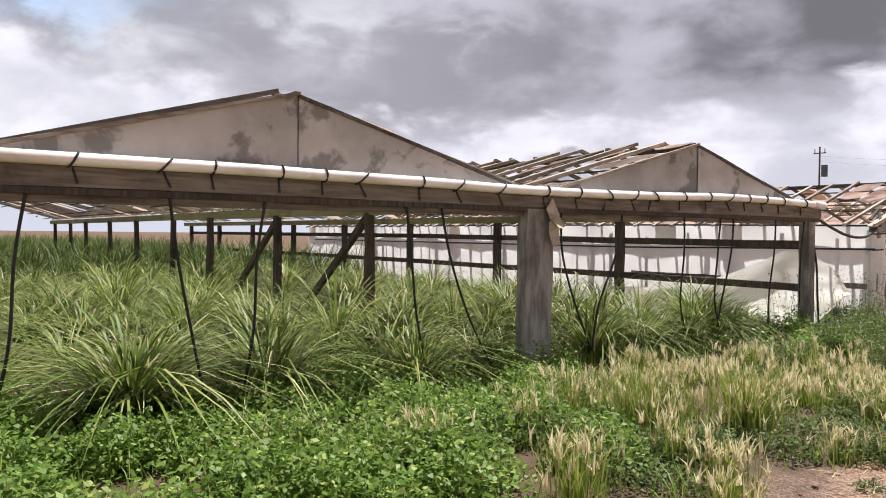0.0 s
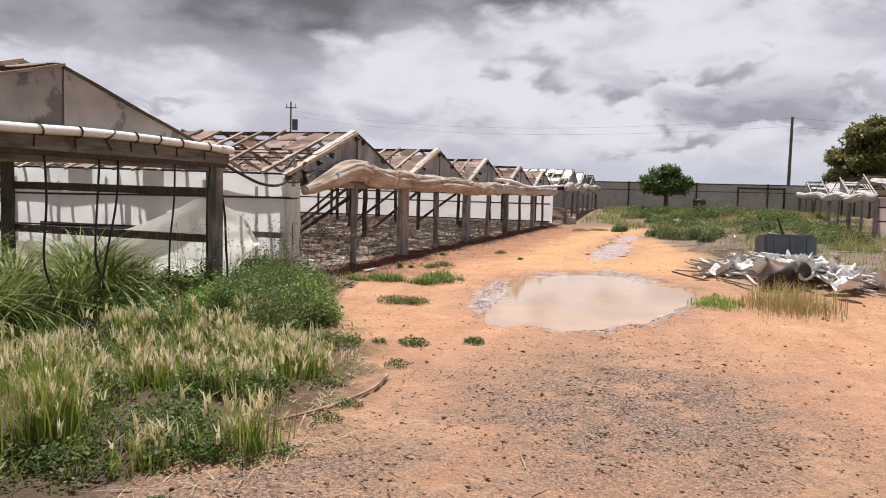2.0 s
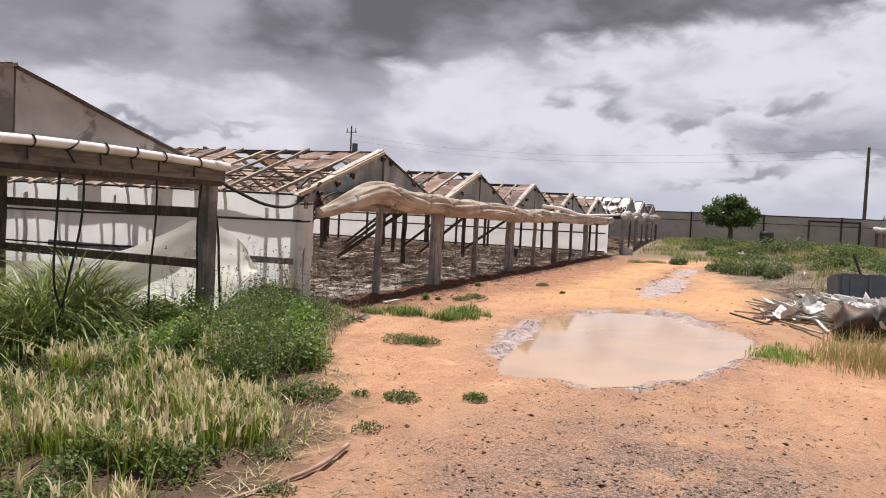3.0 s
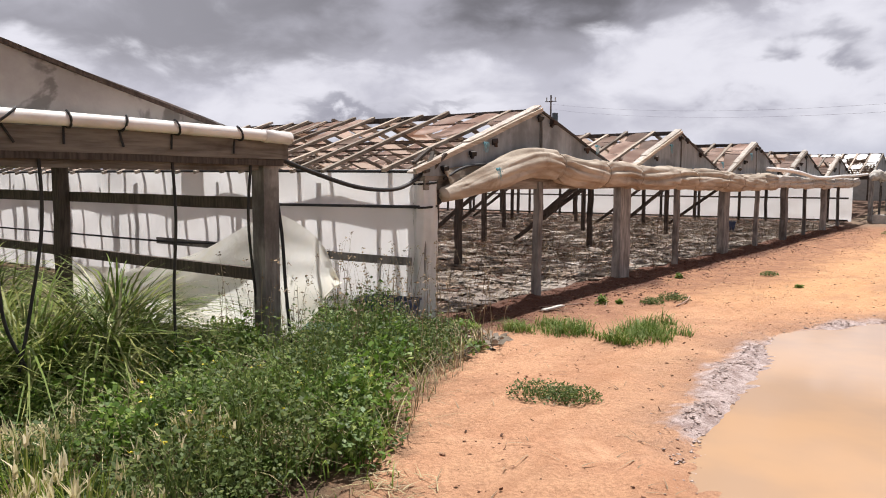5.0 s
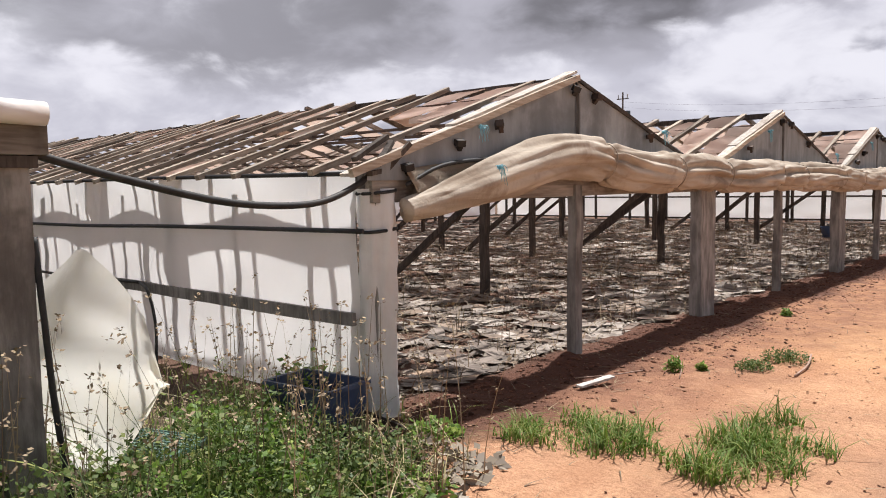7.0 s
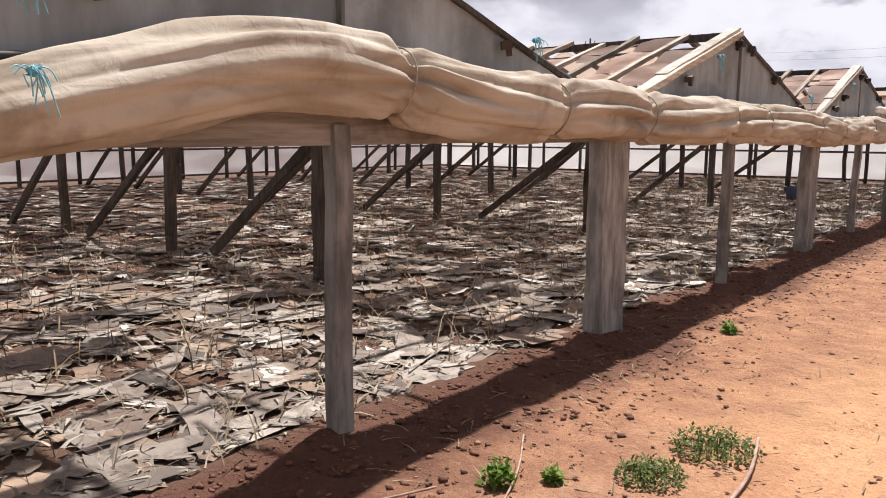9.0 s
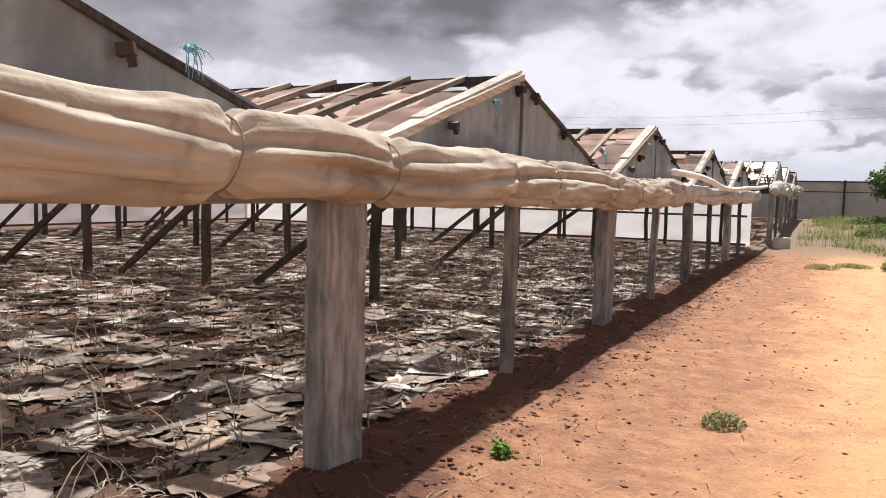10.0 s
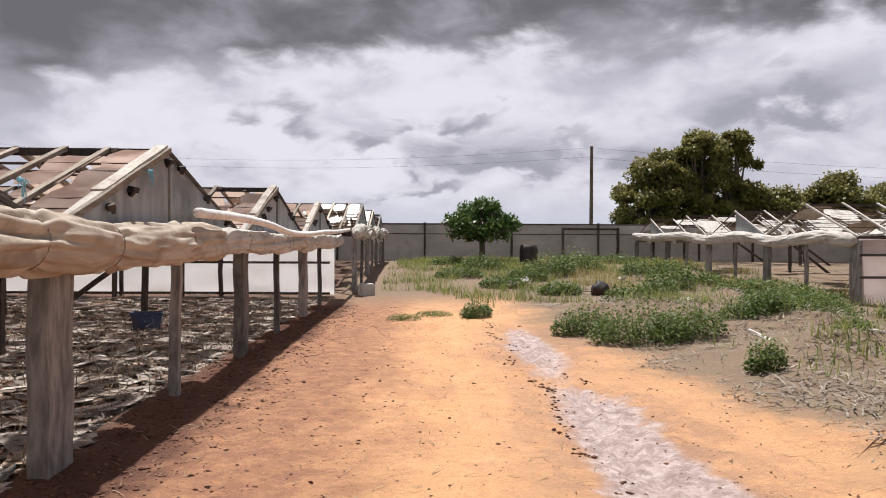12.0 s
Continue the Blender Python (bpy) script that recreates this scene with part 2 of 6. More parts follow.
def let_through(mat, colour, share):
    """Thin sheet or netting: part of the light comes through from behind."""
    glow = mat.node_tree.nodes.new("ShaderNodeBsdfTranslucent")
    glow.inputs[0].default_value = (*colour, 1)
    both_sides = mat.node_tree.nodes.new("ShaderNodeMixShader")
    both_sides.inputs[0].default_value = share
    mat.node_tree.links.new(mat.node_tree.nodes["Principled BSDF"].outputs[0], both_sides.inputs[1])
    mat.node_tree.links.new(glow.outputs[0], both_sides.inputs[2])
    mat.node_tree.links.new(both_sides.outputs[0], mat.node_tree.nodes["Material Output"].inputs[0])


let_through(M_SHEET, (0.86, 0.75, 0.68), 0.62)
M_GABLE = surface("grey_fibre_board", (0.22, 0.227, 0.232), (0.34, 0.35, 0.36), (0.14, 0.142, 0.145), 2.2, (1, 2.4, 0.6), 0.85, 0.25, 0.06, blots=(0.46, 0.68))
M_GABLE_A = surface("blotched_fibre_board", (0.32, 0.31, 0.295), (0.43, 0.42, 0.40), (0.13, 0.125, 0.118), 2.4, (1, 1, 1), 0.9, 0.25, 0.16, blots=(0.52, 0.58))
M_CLOTH = fold_cloth("beige_shade_cloth", (0.33, 0.265, 0.205), (0.51, 0.44, 0.365), (0.22, 0.16, 0.115))
M_CLOTH_PALE = fold_cloth("pale_shade_cloth", (0.40, 0.37, 0.335), (0.56, 0.525, 0.49), (0.24, 0.195, 0.16))
M_REFUSE = surface("dirty_white_plastic", (0.62, 0.60, 0.58), (0.82, 0.80, 0.78), (0.26, 0.22, 0.19), 6, (1, 1, 1), 0.6, 0.3, 0.15)
M_BLEACHED = surface("bleached_grey_plank", (0.48, 0.445, 0.41), (0.74, 0.70, 0.66), (0.20, 0.165, 0.14), 5, (0.8, 8, 8), 0.9, 0.4, 0.35)
M_PIPE = surface("white_plastic_pipe", (0.72, 0.68, 0.655), (0.82, 0.79, 0.77), (0.50, 0.43, 0.39), 3, (4, 1, 4), 0.4, 0.1, 0.05)
M_HOSE = surface("black_rubber_hose", (0.018, 0.018, 0.02), (0.035, 0.034, 0.034), (0.06, 0.05, 0.045), 12, (1, 1, 1), 0.6, 0.15, 0.1)
M_BLUE = surface("faded_blue_twine", (0.13, 0.36, 0.44), (0.24, 0.48, 0.56), (0.12, 0.30, 0.36), 20, (1, 1, 1), 0.7, 0.2, 0.1)
M_CRATE = surface("dark_blue_plastic", (0.035, 0.055, 0.12), (0.06, 0.09, 0.17), (0.09, 0.08, 0.08), 8, (1, 1, 1), 0.45, 0.1, 0.1)
M_NET = surface("green_plastic_crate", (0.10, 0.19, 0.16), (0.16, 0.26, 0.22), (0.10, 0.09, 0.08), 8, (1, 1, 1), 0.6, 0.1, 0.2)
M_TANK = surface("slate_grey_plastic", (0.075, 0.10, 0.12), (0.11, 0.14, 0.16), (0.15, 0.13, 0.12), 4, (1, 1, 1), 0.5, 0.1, 0.05)
M_FENCE = surface("grey_shade_netting", (0.36, 0.345, 0.33), (0.48, 0.46, 0.44), (0.27, 0.255, 0.245), 0.8, (1, 1, 3), 0.95, 0.2, 0.1)
let_through(M_FENCE, (0.60, 0.58, 0.56), 0.3)
M_STONE = surface("pale_concrete", (0.42, 0.40, 0.37), (0.55, 0.53, 0.50), (0.30, 0.27, 0.24), 7, (1, 1, 1), 0.9, 0.4, 0.1)
M_IRON = surface("dark_iron", (0.03, 0.028, 0.027), (0.06, 0.05, 0.045), (0.10, 0.05, 0.03), 8, (1, 1, 1), 0.6, 0.2, 0.1, 60, 0.4)
M_STICK = surface("dry_stick", (0.24, 0.15, 0.115), (0.42, 0.30, 0.24), (0.12, 0.07, 0.05), 9, (6, 1, 6), 0.9, 0.3, 0.2)
M_BARK = surface("grey_bark", (0.10, 0.08, 0.065), (0.20, 0.165, 0.135), (0.06, 0.05, 0.04), 6, (5, 5, 1), 0.95, 0.6, 0.1)
M_FILM = film_material("milky_film", (0.97, 0.955, 0.955), (0.92, 0.89, 0.88), 0.03, 0.55)
M_FILM_LOOSE = film_material("loose_milky_film", (0.95, 0.93, 0.885), (0.90, 0.84, 0.70), 0.05, 0.55)
M_WRAP = film_material("wrapped_milky_film", (0.93, 0.925, 0.92), (0.74, 0.72, 0.70), 0.04, 0.25)
M_FILM_PINK = film_material("pinkish_film", (0.72, 0.60, 0.57), (0.62, 0.50, 0.46), 0.05, 0.4)
M_LITTER = islands("scrap_sheets", (0.05, 0.038, 0.032), (0.29, 0.24, 0.205), (0.10, 0.07, 0.055), (0.56, 0.50, 0.445), (0.17, 0.13, 0.105), (0.36, 0.25, 0.175), (0.035, 0.03, 0.027), (0.40, 0.345, 0.30), (0.10, 0.078, 0.065), (0.26, 0.175, 0.125), (0.14, 0.10, 0.08), (0.64, 0.58, 0.52), rough=0.5, spread=0.04, bump=0.6)
M_TWIG = islands("dry_stalks", (0.22, 0.16, 0.10), (0.36, 0.28, 0.18), (0.14, 0.10, 0.07), rough=0.9)
M_CLOD = islands("soil_clods", (0.30, 0.16, 0.10), (0.42, 0.24, 0.15), (0.14, 0.075, 0.05), rough=0.95)
M_MULCH = islands("grey_mulch", (0.13, 0.10, 0.075), (0.30, 0.25, 0.19), (0.09, 0.065, 0.05), (0.38, 0.33, 0.27), rough=0.9)
M_GRAVEL = islands("grey_gravel", (0.11, 0.085, 0.072), (0.26, 0.19, 0.155), (0.15, 0.115, 0.095), (0.40, 0.31, 0.25), rough=0.9)
M_MUD_LUMP = islands("grey_mud", (0.24, 0.165, 0.135), (0.48, 0.365, 0.32), (0.34, 0.25, 0.215), (0.56, 0.44, 0.395), rough=0.75)
M_TRAMPLED = islands("trampled_straw", (0.18, 0.15, 0.06), (0.42, 0.36, 0.20), (0.13, 0.09, 0.05), (0.55, 0.46, 0.28), rough=0.85)
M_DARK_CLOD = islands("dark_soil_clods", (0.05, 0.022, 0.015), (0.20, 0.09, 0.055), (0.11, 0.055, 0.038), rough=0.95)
M_TUSSOCK = islands("tussock_blades", (0.05, 0.10, 0.012), (0.18, 0.25, 0.042), (0.085, 0.15, 0.02), (0.38, 0.38, 0.12), (0.11, 0.17, 0.024), (0.66, 0.60, 0.36), rough=0.5, through=0.3, spread=0.04)
M_FIELD = islands("field_blades", (0.10, 0.16, 0.028), (0.26, 0.26, 0.08), (0.14, 0.21, 0.035), (0.40, 0.36, 0.17), (0.17, 0.24, 0.045), rough=0.7, through=0.35, spread=0.15)
M_GREEN = islands("green_blades", (0.09, 0.18, 0.02), (0.20, 0.31, 0.045), (0.30, 0.36, 0.085), rough=0.55, through=0.32)
M_TURF = islands("turf_blades", (0.06, 0.12, 0.015), (0.15, 0.23, 0.035), (0.09, 0.16, 0.022), (0.28, 0.30, 0.09), rough=0.6, through=0.3, spread=0.1)
M_DRY = islands("tawny_blades", (0.24, 0.21, 0.065), (0.48, 0.38, 0.17), (0.17, 0.17, 0.045), (0.60, 0.48, 0.25), rough=0.75, through=0.3, spread=0.08)
M_STRAW = islands("ripening_blades", (0.09, 0.17, 0.018), (0.29, 0.37, 0.05), (0.13, 0.215, 0.028), (0.42, 0.40, 0.12), (0.15, 0.23, 0.03), (0.40, 0.37, 0.13), rough=0.6, through=0.33, spread=0.05)
M_EAR = islands("pale_seed_heads", (0.50, 0.46, 0.22), (0.70, 0.60, 0.36), (0.82, 0.72, 0.52), rough=0.8, through=0.4)
M_LEAF = islands("weed_leaves", (0.05, 0.11, 0.014), (0.16, 0.27, 0.04), (0.08, 0.16, 0.022), (0.40, 0.48, 0.13), rough=0.5, through=0.4, spread=0.1)
M_SHRUB = islands("shrub_leaves", (0.036, 0.066, 0.014), (0.088, 0.138, 0.03), (0.052, 0.09, 0.019), (0.22, 0.25, 0.075), rough=0.6, through=0.35, spread=0.25)
M_CITRUS = islands("citrus_leaves", (0.03, 0.075, 0.018), (0.07, 0.13, 0.03), (0.14, 0.20, 0.06), rough=0.42, through=0.3)
M_GUM = islands("gum_leaves", (0.085, 0.088, 0.028), (0.17, 0.165, 0.048), (0.27, 0.24, 0.085), rough=0.55, through=0.32)
M_YELLOW = islands("yellow_petals", (0.65, 0.50, 0.03), (0.75, 0.62, 0.05), rough=0.6)


def ground_material():
    m = Nodes("red_sandy_soil")
    tc = m.t.nodes.new("ShaderNodeTexCoord")
    at = tc.outputs["Object"]
    sp = m.t.nodes.new("ShaderNodeSeparateXYZ")
    m.put(sp.inputs[0], at)
    x, y, z = sp.outputs
    wob = m.math("MULTIPLY", m.math("SUBTRACT", m.noise(at, 0.7, 5, 0.6), 0.5), 2.2)
    wob2 = m.math("MULTIPLY", m.math("SUBTRACT", m.noise(at, 2.6, 5, 0.6), 0.5), 1.0)
    xe, ye = m.math("ADD", x, m.math("ADD", wob, wob2)), m.math("ADD", y, m.math("ADD", wob, wob2))
    grain = m.noise(at, 38, 8, 0.7)
    sand = m.mix(m.step(m.noise(at, 1.1, 6, 0.6), 0.3, 0.7), (0.64, 0.365, 0.215), (0.54, 0.285, 0.165))
    sand = m.mix(m.step(grain, 0.36, 0.66), m.mix(0.5, sand, (0.24, 0.115, 0.065)), sand)

    spots = m.step(m.noise(at, 5.5, 7, 0.68), 0.56, 0.72)
    sand = m.mix(m.math("MULTIPLY", m.math("MAXIMUM", spots, m.step(m.noise(at, 16, 6, 0.7), 0.60, 0.68)), 0.7), sand, (0.24, 0.115, 0.065))
    drift = m.step(m.noise(at, 0.45, 5, 0.6, 0.5), 0.42, 0.62)
    sand = m.mix(m.math("MULTIPLY", drift, 0.45), sand, (0.46, 0.27, 0.155))

    streak = m.step(m.noise(m.place((2.6, 0.35, 1), False), 1.6, 7, 0.68, 0.4), 0.44, 0.66)
    sand = m.mix(m.math("MULTIPLY", streak, 0.55), sand, (0.38, 0.185, 0.10))
    pale = m.step(m.noise(at, 1.7, 6, 0.62), 0.54, 0.70)
    sand = m.mix(m.math("MULTIPLY", pale, 0.5), sand, (0.70, 0.43, 0.27))

    sand = m.mix(m.math("MULTIPLY", m.step(y, 14.0, 18.5), 0.45), sand, (0.68, 0.375, 0.165))
    # brown damp stains and pale scuffed runs across the sand
    damp = m.step(m.noise(m.place((1.0, 0.55, 1), False), 0.8, 8, 0.66, 0.8), 0.50, 0.66)
    sand = m.mix(m.math("MULTIPLY", damp, 0.5), sand, (0.33, 0.175, 0.105))
    crust = m.step(m.noise(at, 3.4, 9, 0.74, 0.5), 0.53, 0.60)
    sand = m.mix(m.math("MULTIPLY", crust, 0.35), sand, (0.40, 0.205, 0.12))

    xs = m.math("ADD", x, m.math("ADD", m.math("MULTIPLY", wob, 0.22), m.math("MULTIPLY", wob2, 0.45)))

    def blob(cx, cy, rx, ry, lo=0.75, hi=1.1, east=None):
        dx = m.math("DIVIDE", m.math("SUBTRACT", east or xe, cx), rx)
        dy = m.math("DIVIDE", m.math("SUBTRACT", ye, cy), ry)
        d = m.math("SQRT", m.math("ADD", m.math("MULTIPLY", dx, dx), m.math("MULTIPLY", dy, dy)))
        return m.step(d, lo, hi, 1.0, 0.0)

    # crushed dark gravel on the way in
    speck = m.step(m.noise(at, 44, 7, 0.8), 0.42, 0.62)
    gravel = m.mix(speck, (0.09, 0.062, 0.052), (0.42, 0.28, 0.21))
    g = m.math("MAXIMUM", blob(-0.3, 7.4, 2.0, 2.8, 0.1, 1.25), m.math("MAXIMUM", blob(-1.7, 4.6, 1.7, 2.2, 0.3, 1.2), blob(0.8, 2.5, 2.2, 2.6, 0.3, 1.2)))
    g = m.math("MULTIPLY", g, m.step(m.noise(at, 2.2, 6, 0.7), 0.22, 0.55))
    c = m.mix(m.math("MULTIPLY", g, 0.97), sand, gravel)
    red = m.step(m.math("SUBTRACT", m.math("ADD", x, m.math("ADD", m.math("MULTIPLY", wob, 0.7), m.math("MULTIPLY", wob2, 1.4))), m.step(y, 16.5, 20.0, 0.0, 0.5)), -4.75, -3.4, 1.0, 0.0)
    red = m.math("MULTIPLY", red, m.step(y, 12.5, 14.5))
    c = m.mix(m.math("MULTIPLY", red, m.step(m.noise(at, 4.5, 7, 0.7), 0.35, 0.6, 0.55, 0.95)), c, m.mix(grain, (0.14, 0.062, 0.04), (0.37, 0.18, 0.108)))
    # damp dark red soil along the greenhouse fronts, their shade painted in too
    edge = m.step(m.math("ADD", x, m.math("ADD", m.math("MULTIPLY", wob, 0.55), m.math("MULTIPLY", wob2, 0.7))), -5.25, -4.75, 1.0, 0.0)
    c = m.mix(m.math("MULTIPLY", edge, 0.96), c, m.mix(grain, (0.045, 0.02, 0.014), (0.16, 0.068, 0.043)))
    # grey washed mud round the puddle and in the wheel track
    mud = m.mix(m.step(m.noise(at, 7, 9, 0.8), 0.40, 0.66), (0.30, 0.21, 0.185), (0.60, 0.485, 0.46))
    wet = m.math("MAXIMUM", blob(-1.28, 13.25, 1.44, 3.12, 0.92, 1.02, xs), m.math("MAXIMUM", blob(-1.62, 22.6, 0.42, 3.8, 0.72, 1.15, xs), blob(-1.6, 28.9, 0.36, 2.3, 0.6, 1.15, xs)))
    halo = m.math("MAXIMUM", blob(-1.6, 23.0, 1.15, 5.2, 0.35, 1.15, xs), m.math("MAXIMUM", blob(-1.55, 29.0, 1.1, 3.4, 0.35, 1.15, xs), blob(-1.22, 13.3, 1.95, 3.9, 0.7, 1.1, xs)))
    halo = m.math("MULTIPLY", halo, m.step(m.noise(at, 3.0, 7, 0.7), 0.34, 0.6, 0.15, 0.75))
    c = m.mix(halo, c, m.mix(grain, (0.20, 0.115, 0.08), (0.40, 0.235, 0.16)))
    c = m.mix(wet, c, mud)
    # litter-strewn soil and weeds further on
    field = m.mix(m.step(m.noise(at, 3.1, 7, 0.7), 0.4, 0.62), m.mix(grain, (0.09, 0.062, 0.048), (0.33, 0.225, 0.16)), (0.20, 0.15, 0.095))
    f1 = m.step(m.math("SUBTRACT", m.math("ADD", xe, 0.0), m.step(y, 16.0, 34.0, 0.2, -1.7)), -0.2, 1.4)
    f1 = m.math("MULTIPLY", f1, m.step(ye, 13.5, 16.0))
    f2 = m.math("MAXIMUM", m.step(ye, 34.0, 40.0), m.step(x, -30.0, -24.0, 1.0, 0.0))
    c = m.mix(m.math("MAXIMUM", f1, f2), c, field)
    c = m.mix(m.math("MAXIMUM", m.step(x, -30.0, -24.0, 1.0, 0.0), m.step(y, 58.0, 70.0)), c, (0.09, 0.12, 0.035))
    # soil under the weeds painted near-black for the shade between the stems
    weed_shade = m.step(m.math("ADD", xe, m.step(y, 7.0, 13.5, 0.0, 2.8)), -2.6, -2.0, 1.0, 0.0)
    weed_shade = m.math("MULTIPLY", weed_shade, m.step(y, 12.4, 13.2, 1.0, 0.0))
    c = m.mix(m.math("MULTIPLY", weed_shade, 0.9), c, m.mix(grain, (0.03, 0.022, 0.014), (0.11, 0.08, 0.05)))
    # brown earth under the roofs, painted darker for the shade indoors
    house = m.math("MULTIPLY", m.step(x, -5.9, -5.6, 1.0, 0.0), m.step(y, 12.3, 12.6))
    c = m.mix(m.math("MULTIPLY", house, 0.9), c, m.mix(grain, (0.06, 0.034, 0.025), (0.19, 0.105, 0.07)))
    m.bump(m.math("ADD", m.math("MULTIPLY", m.noise(at, 9, 6, 0.65), 1.5), m.math("MULTIPLY", grain, 0.9)), 0.8, 0.03)
    return m.done(c, m.mix(wet, (0.95, 0.95, 0.95), (0.42, 0.42, 0.42)))


def water_material():
    m = Nodes("muddy_water")
    at = m.place((1, 1, 1), False)
    m.put(m.b.inputs["Specular IOR Level"], 0.5)
    m.bump(m.noise(at, 3, 3), 0.03, 0.01)
    return m.done(m.mix(m.step(m.noise(at, 0.8, 4), 0.4, 0.65), (0.47, 0.29, 0.165), (0.40, 0.26, 0.165)), 0.06)


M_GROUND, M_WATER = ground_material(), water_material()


# ---------------------------------------------------------------- mesh helpers
def finish(bm, name, material, smooth=False):
    me = bpy.data.meshes.new(name)
    bm.to_mesh(me)
    bm.free()
    me.materials.append(material)
    if smooth:
        me.polygons.foreach_set("use_smooth", [True] * len(me.polygons))
    return me


def part(name, bm, material, parent=None, label="", smooth=False):
    ob = new(name, bm if isinstance(bm, bpy.types.Mesh) else finish(bm, name, material, smooth))
    ob.parent = parent
    if label:
        ob["label"] = label
    return ob


def put_part(name, me, parent, m):
    ob = new(name, me)
    ob.parent = parent
    ob.matrix_basis = m
    return ob


def thing(name, at, label, category, group="", kind=""):
    ob = new(name)
    ob.location = at
    return tagged(ob, label, category, group, kind)


def bars(bm, p, q, w, h, jitter=0.0, cuts=1, rng=random):
    """A squared timber from p to q, w wide and h high, its faces a little out of true."""
    p, q = Vector(p), Vector(q)
    ahead = (q - p).normalized()
    side = ahead.cross(Vector((0, 0, 1)))
    side = side.normalized() if side.length > 1e-3 else Vector((1, 0, 0))
    above = side.cross(ahead)
    rings = []
    for i in range(cuts + 1):
        c = p.lerp(q, i / cuts) + side * rng.uniform(-jitter, jitter) + above * rng.uniform(-jitter, jitter)
        rings.append([bm.verts.new(c + side * (a * w / 2 + rng.uniform(-jitter, jitter) / 2) + above * (b * h / 2 + rng.uniform(-jitter, jitter) / 2)) for a, b in ((-1, -1), (1, -1), (1, 1), (-1, 1))])
    for r, s in zip(rings, rings[1:]):
        for i in range(4):
            bm.faces.new((r[i], r[(i + 1) % 4], s[(i + 1) % 4], s[i]))
    bm.faces.new(rings[0][::-1])
    bm.faces.new(rings[-1])
    return bm


def timber(p, q, w, h, jitter=0.004, cuts=4, bevel=0.006):
    bm = bars(bmesh.new(), p, q, w, h, jitter, cuts)
    if bevel:
        bmesh.ops.bevel(bm, geom=[e for e in bm.edges if len(e.link_faces) == 2 and e.calc_face_angle(0) > 0.8], offset=bevel, segments=1, affect="EDGES")
    return bm


def tube(points, radius, sides=8, bm=None, cap=True):
    """A round bar along points; radius a number or a function of 0..1."""
    bm = bm or bmesh.new()
    pts = [Vector(p) for p in points]
    rings = []
    for i, p in enumerate(pts):
        d = (pts[min(i + 1, len(pts) - 1)] - pts[max(i - 1, 0)]).normalized()
        a = d.cross(Vector((0, 0, 1)) if abs(d.z) < 0.9 else Vector((1, 0, 0))).normalized()
        b = a.cross(d)
        r = radius(i / (len(pts) - 1)) if callable(radius) else radius
        rings.append([bm.verts.new(p + (a * math.cos(k * math.tau / sides) + b * math.sin(k * math.tau / sides)) * r) for k in range(sides)])
    for r, s in zip(rings, rings[1:]):
        for k in range(sides):
            bm.faces.new((r[k], r[(k + 1) % sides], s[(k + 1) % sides], s[k]))
    if cap:
        bm.faces.new(rings[0][::-1])
        bm.faces.new(rings[-1])
    return bm


def curve_points(points, n=12):
    """Smooth run through a few points."""
    pts = [Vector(p) for p in points]
    pts = [pts[0] * 2 - pts[1]] + pts + [pts[-1] * 2 - pts[-2]]
    res = []
    for a, b, c, d in zip(pts, pts[1:], pts[2:], pts[3:]):
        for i in range(n):
            t = i / n
            res.append(0.5 * (2 * b + (c - a) * t + (2 * a - 5 * b + 4 * c - d) * t * t + (3 * b - a - 3 * c + d) * t ** 3))
    return res + [pts[-2]]


def slab(bm, m, sx, sy, sz):
    """A box with its centre at the pose m."""
    return bmesh.ops.create_cube(bm, size=1, matrix=m @ Matrix.Diagonal((sx, sy, sz, 1)))["verts"]


def quads(name, v, f, material, smooth=False):
    """A mesh from arrays: v (n, 3), f (k, 4)."""
    me = bpy.data.meshes.new(name)
    v, f = np.asarray(v, np.float32), np.asarray(f, np.int32)
    me.vertices.add(len(v))
    me.vertices.foreach_set("co", v.ravel())
    me.loops.add(f.size)
    me.loops.foreach_set("vertex_index", f.ravel())
    me.polygons.add(len(f))
    me.polygons.foreach_set("loop_start", np.arange(0, f.size, f.shape[1], dtype=np.int32))
    me.update(calc_edges=True)
    me.materials.append(material)
    if smooth:
        me.polygons.foreach_set("use_smooth", [True] * len(f))
    return me


RNG = np.random.default_rng(11)


def rise(y):
    """The far end of the yard lies a little higher."""
    t = np.clip((np.asarray(y, float) - 36) / 15, 0, 1)
    return 0.55 * t * t * (3 - 2 * t)


